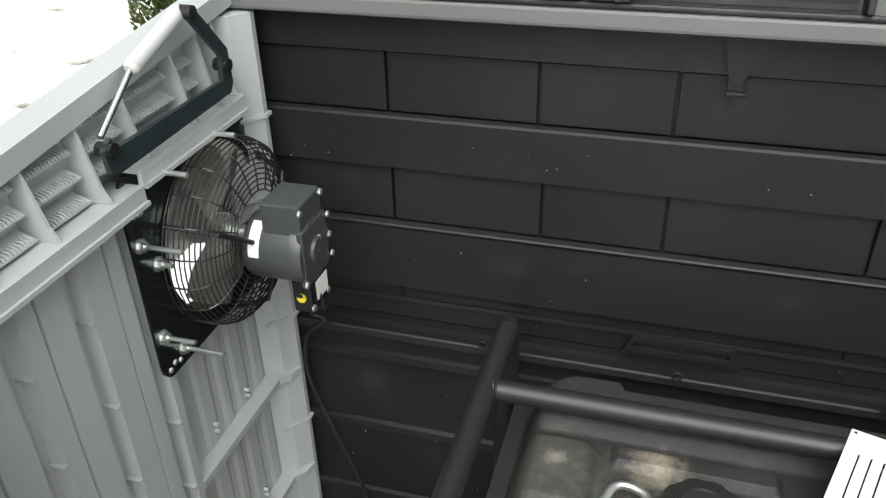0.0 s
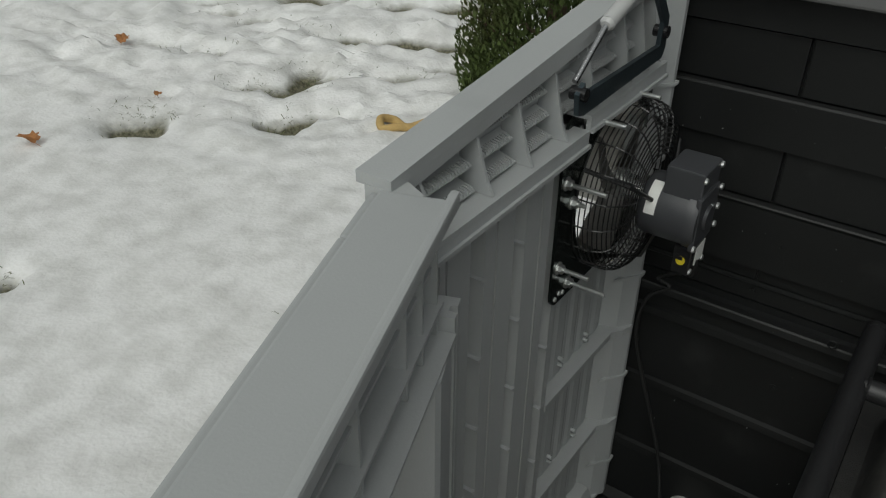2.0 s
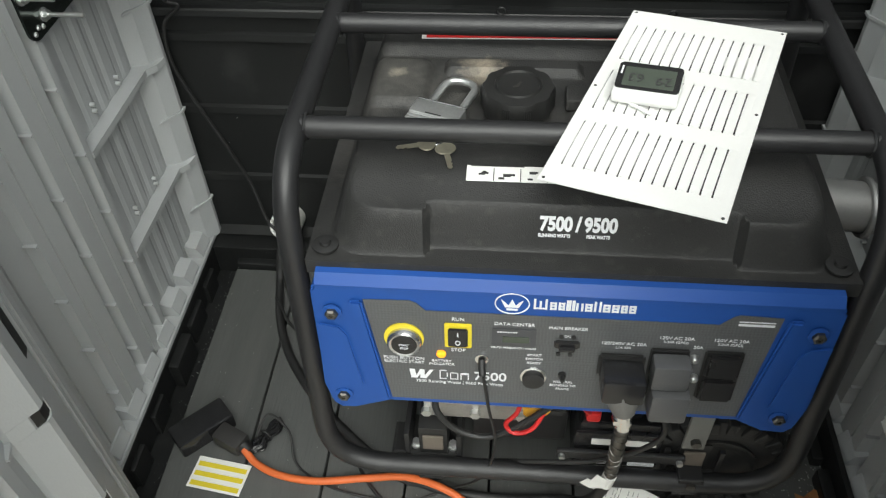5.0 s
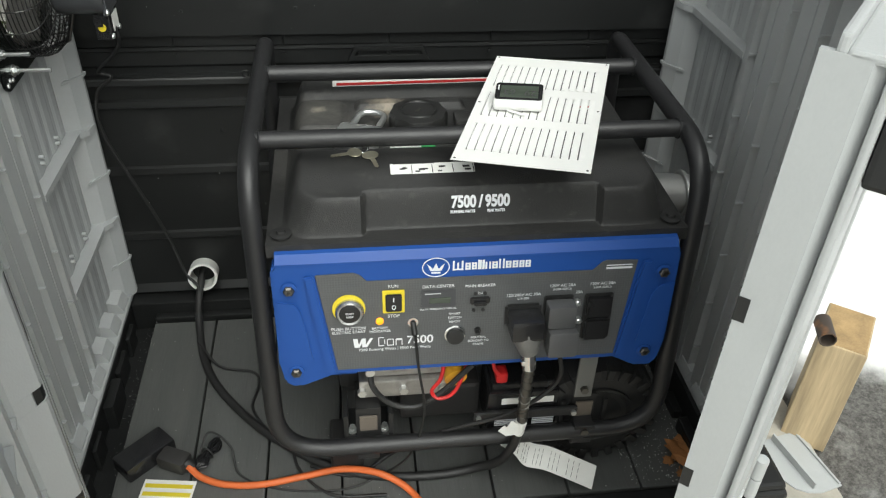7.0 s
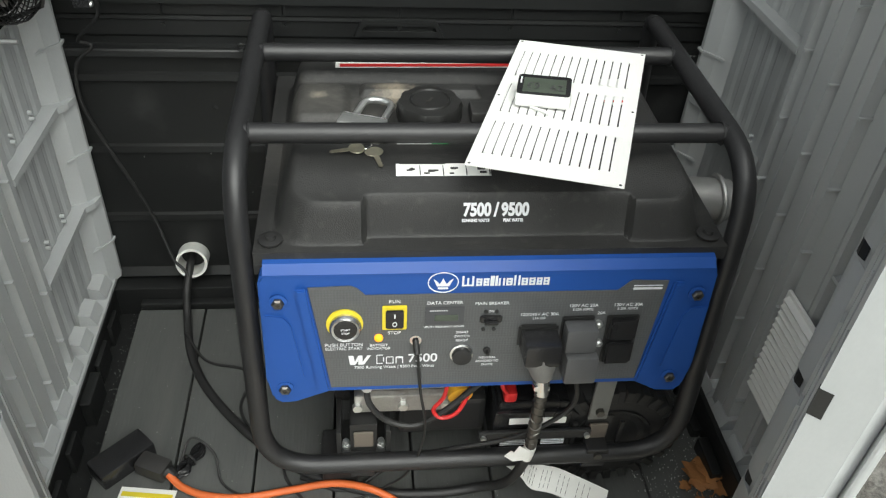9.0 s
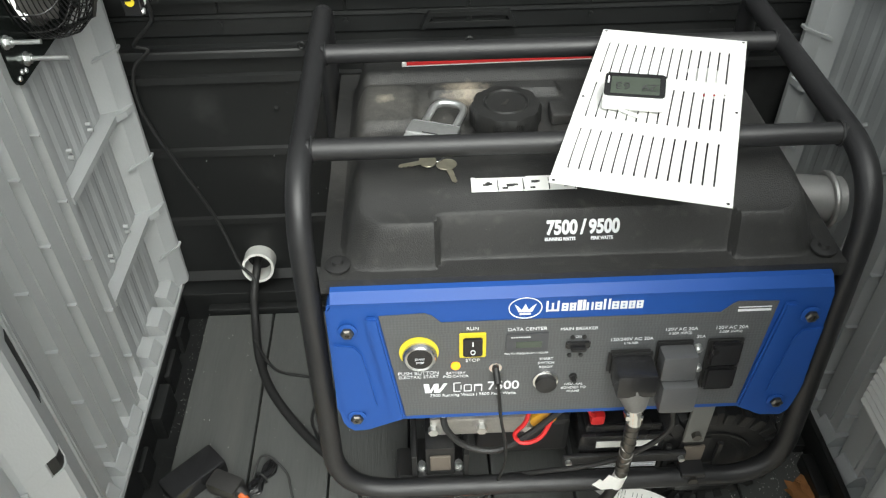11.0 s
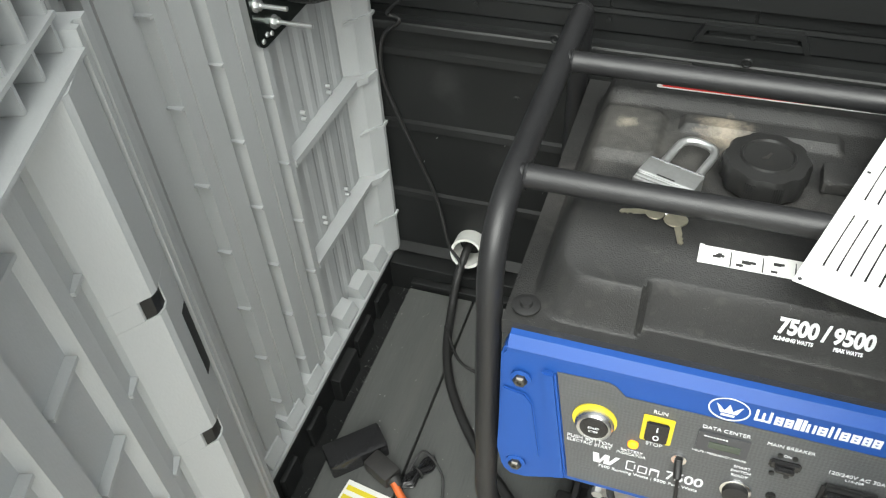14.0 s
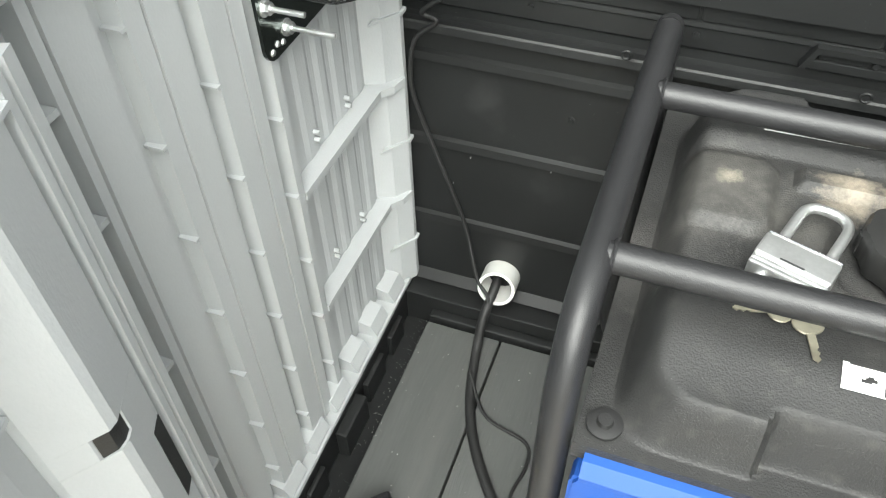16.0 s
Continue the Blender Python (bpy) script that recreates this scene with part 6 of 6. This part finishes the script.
part("rating_label", bm, PAPER, motor, "white printed rating label")
for dy, dz in ((-0.03, 0.066), (0.032, 0.066), (0.040, 0.030), (-0.038, -0.032), (0.042, -0.03), (-0.022, -0.078), (0.024, -0.078), (0.04, 0.0), (0, 0.0), (0.008, 0.012)):
    x = -0.287 if abs(dz) > 0.05 else -0.284
    part("screw", lathe(bmn(), [(0.005, 0.0), (0.0045, 0.003), (0.002, 0.004)], lambda a, b, h: (x + h, MY + dy + a, MZ + dz + b), 8), ZINC, motor, smooth=True)
# strap that carries the motor, studs with nuts
for a in (150, 30, 270):
    ca, sa = math.cos(radians(a)), math.sin(radians(a))
    part("support_rod", tube(bmn(), [(-0.421, MY + 0.128 * ca, MZ + 0.012 + 0.128 * sa), (-0.366, MY + 0.100 * ca, MZ + 0.008 + 0.100 * sa), (-0.350, MY + 0.046 * ca, MZ + 0.046 * sa)], 0.0035, 8), WIREM, fan)
for dy, dz, ln in ((-0.150, 0.055, 0.055), (-0.110, 0.130, 0.052), (0.0, 0.131, 0.05), (-0.150, -0.072, 0.045), (-0.118, -0.112, 0.058), (-0.148, 0.098, 0.012), (-0.128, 0.018, 0.020)):
    y, z = FAN_Y + dy, FAN_Z + dz
    bm = cyl(bmn(), (X0 + 0.004, y, z), (X0 + 0.004 + ln, y, z), 0.0032, 10)
    cyl(bm, (X0 + 0.0042, y, z), (X0 + 0.006, y, z), 0.0095, 14)
    cyl(bm, (X0 + 0.006, y, z), (X0 + 0.0125, y, z), 0.0068, 6)
    part("stud", bm, ZINC, fan, "" if dy != 0 else "zinc threaded stud with nut and washer", smooth=True)
for k in range(8):
    for y, z in ((FAN_Y - 0.150 + 0.011 * k, FAN_Z - 0.124 + 0.004 * (k % 2)), (FAN_Y - 0.148 + 0.012 * k, FAN_Z + 0.128 - 0.007 * max(0, 3 - k))):
        if k in (0, 1, 2, 3):
            part("rivet", lathe(bmn(), [(0.004, 0.0), (0.003, 0.002), (0.001, 0.0025)], lambda a, b, h: (X0 + 0.004 + h, y + a, z + b), 8), ZINC, fan, smooth=True)
part("bracket", box(bmn(), X0 + 0.0042, X0 + 0.008, FAN_Y + 0.035, FAN_Y + 0.098, FAN_Z + 0.112, FAN_Z + 0.136, 0.001), ZINC, fan, "galvanised metal bracket")

# hood outside the wall, open below
hood = bmn()
box(hood, -0.565, -0.4605, FAN_Y - 0.14, FAN_Y + 0.14, FAN_Z + 0.128, FAN_Z + 0.132)
box(hood, -0.569, -0.5655, FAN_Y - 0.14, FAN_Y + 0.14, FAN_Z - 0.130, FAN_Z + 0.132)
for y in (FAN_Y - 0.144, FAN_Y + 0.1405):
    box(hood, -0.569, -0.4605, y, y + 0.0035, FAN_Z - 0.128, FAN_Z + 0.132)
part("hood", hood, ALLOY, fan, "galvanised outer hood")

# ---- outside ----
post = thing("wood_block", pose(1.087, 0.150, -0.100, 0, 0, 53), "sawn pine timber block standing on end by the shed", "timber")
part("block", box(bmn(), -0.070, 0.070, -0.046, 0.046, 0.0, 0.282, 0.003), WOOD, post, local=True)
part("end_face", box(bmn(), -0.066, 0.066, -0.042, 0.042, 0.2821, 0.2832), ENDGRAIN, post, "sawn end grain", local=True)
hose = thing("pipe_offcut", (1.02, 0.16, 0.19), "short offcut of dark pipe lying on the timber block", "pipe")
bm = bmn()
d = Vector((-0.25, -0.8, 0.0)).normalized()
u, w = ring_frame(d)
for r0, h0, r1, h1 in ((0.017, 0.0, 0.017, 0.06), (0.017, 0.06, 0.0145, 0.06), (0.0145, 0.06, 0.0145, 0.0), (0.0145, 0.0, 0.017, 0.0)):
    for k in range(20):
        a0, a1 = 2 * math.pi * k / 20, 2 * math.pi * (k + 1) / 20
        f = lambda r, a, h: Vector((1.030, 0.160, 0.2005)) + d * h + (u * math.cos(a) + w * math.sin(a)) * r
        bm.faces.new([bm.verts.new(f(r0, a0, h0)), bm.verts.new(f(r0, a1, h0)), bm.verts.new(f(r1, a1, h1)), bm.verts.new(f(r1, a0, h1))])
bmesh.ops.remove_doubles(bm, verts=bm.verts, dist=0.0001)
part("pipe", bm, material("rusty_pipe", (0.06, 0.045, 0.035), 0.6, vary=0.3, scale=40, dirt=(0.35, 0.14, 0.04), dirt_amount=0.4, dirt_scale=30), hose, smooth=True)
off = thing("plastic_offcut", pose(1.000, 0.035, -0.0855, 0, 0, 12), "grey plastic panel offcut with ribs lying on the concrete", "panel")
part("sheet", prism(bmn(), [(-0.055, -0.03), (-0.045, -0.055), (-0.025, -0.072), (0.0, -0.080), (0.052, -0.078), (0.058, 0.07), (-0.055, 0.07)], lambda u, v, w: (u, v, w), 0.0, 0.003), GREY, off, local=True)
part("rib", box(bmn(), -0.012, -0.008, -0.068, 0.068, 0.0031, 0.020), GREY, off, local=True)
part("rib", box(bmn(), 0.046, 0.050, -0.074, 0.068, 0.0031, 0.008), GREY, off, local=True)
cable("rope", [(a, b, ground_height(a, b) + 0.016) for a, b in ((-1.76, 2.05), (-1.84, 1.95), (-1.92, 1.885), (-1.99, 1.885), (-2.015, 1.83), (-1.97, 1.785), (-1.91, 1.81), (-1.87, 1.86))], 0.017, STRAW, "tan rope lying in a loop on the snow", category="rope")
# grass blades in the holes of the snow
rnd = random.Random(77)
verts, faces = [], []
for k in range(1500):
    cx, cy, a, b, d = HOLES[rnd.randrange(len(HOLES))]
    u, v = rnd.gauss(0, a * 0.6), rnd.gauss(0, b * 0.7)
    x, y = cx + 0.82 * u - 0.57 * v, cy + 0.57 * u + 0.82 * v
    z, t, ln = ground_height(x, y) - 0.004, rnd.uniform(0, 6.28), rnd.uniform(0.012, 0.05)
    e, side = Vector((math.cos(t), math.sin(t), 0)), Vector((-math.sin(t), math.cos(t), 0)) * 0.0016
    c = Vector((x, y, z))
    i = len(verts)
    verts += [c - side, c + side, c + e * ln * 0.5 + side * 0.8 + Vector((0, 0, 0.012)), c + e * ln * 0.5 - side * 0.8 + Vector((0, 0, 0.012)), c + e * ln + Vector((0, 0, 0.010))]
    faces += [(i, i + 1, i + 2, i + 3), (i + 3, i + 2, i + 4)]
me = bpy.data.meshes.new("grass")
me.from_pydata(verts, [], faces)
me.materials.append(material("wet_grass", (0.10, 0.115, 0.04), 0.6, vary=0.4, scale=6))
tagged(new("grass", me), "flattened wet grass blades in holes of the snow", "grass", kind="stuff")

sh = thing("evergreen_shrub", (-1.60, 2.50, -0.05), "dense evergreen shrub growing out of the snow", "shrub")
part("trunk", tube(bmn(), [(-1.60, 2.50, -0.1), (-1.59, 2.51, 0.5), (-1.60, 2.52, 1.2), (-1.60, 2.50, 2.0)], 0.04, 8, radii=[0.05, 0.04, 0.025, 0.008]), BARK, sh)
rnd = random.Random(21)
for k in range(14):
    a, z = rnd.uniform(0, 6.28), rnd.uniform(0.05, 1.5)
    r = 0.42 * (1 - z / 2.3)
    part("branch", tube(bmn(), [(-1.60, 2.50, z), (-1.60 + 0.5 * r * math.cos(a), 2.50 + 0.5 * r * math.sin(a), z + 0.08), (-1.60 + r * math.cos(a), 2.50 + r * math.sin(a), z + 0.22)], 0.01, 5, radii=[0.014, 0.009, 0.003]), BARK, sh)
verts, faces = [], []
for k in range(42000):
    z = rnd.random() ** 1.3 * 2.0
    a = rnd.uniform(0, 2 * math.pi)
    rmax = (0.50 - 0.17 * z) * (0.86 + 0.22 * noise.noise((2.2 * math.cos(a), 2.2 * math.sin(a), z * 3.2))) * (0.92 + 0.08 * step(-0.05, 0.25, z))
    r = rmax * (1 - 0.45 * rnd.random() ** 1.5)
    c = Vector((-1.60 + r * math.cos(a), 2.50 + r * math.sin(a), z - 0.06))
    out = Vector((math.cos(a), math.sin(a), 0.0))
    up = (Vector((rnd.gauss(0, 0.35), rnd.gauss(0, 0.35), 1.0)) + out * rnd.uniform(0.1, 0.9)).normalized()
    side = up.cross(Vector((rnd.gauss(0, 1), rnd.gauss(0, 1), rnd.gauss(0, 1)))).normalized()
    ln, wd = rnd.uniform(0.016, 0.042), rnd.uniform(0.004, 0.009)
    i = len(verts)
    verts += [c - up * ln * 0.5, c + side * wd, c + up * ln * 0.6, c - side * wd]
    faces.append((i, i + 1, i + 2, i + 3))
me = bpy.data.meshes.new("crown")
me.from_pydata(verts, [], faces)
me.materials.append(GREENL)
part("crown", me, GREENL, sh, "dense green and brownish foliage")
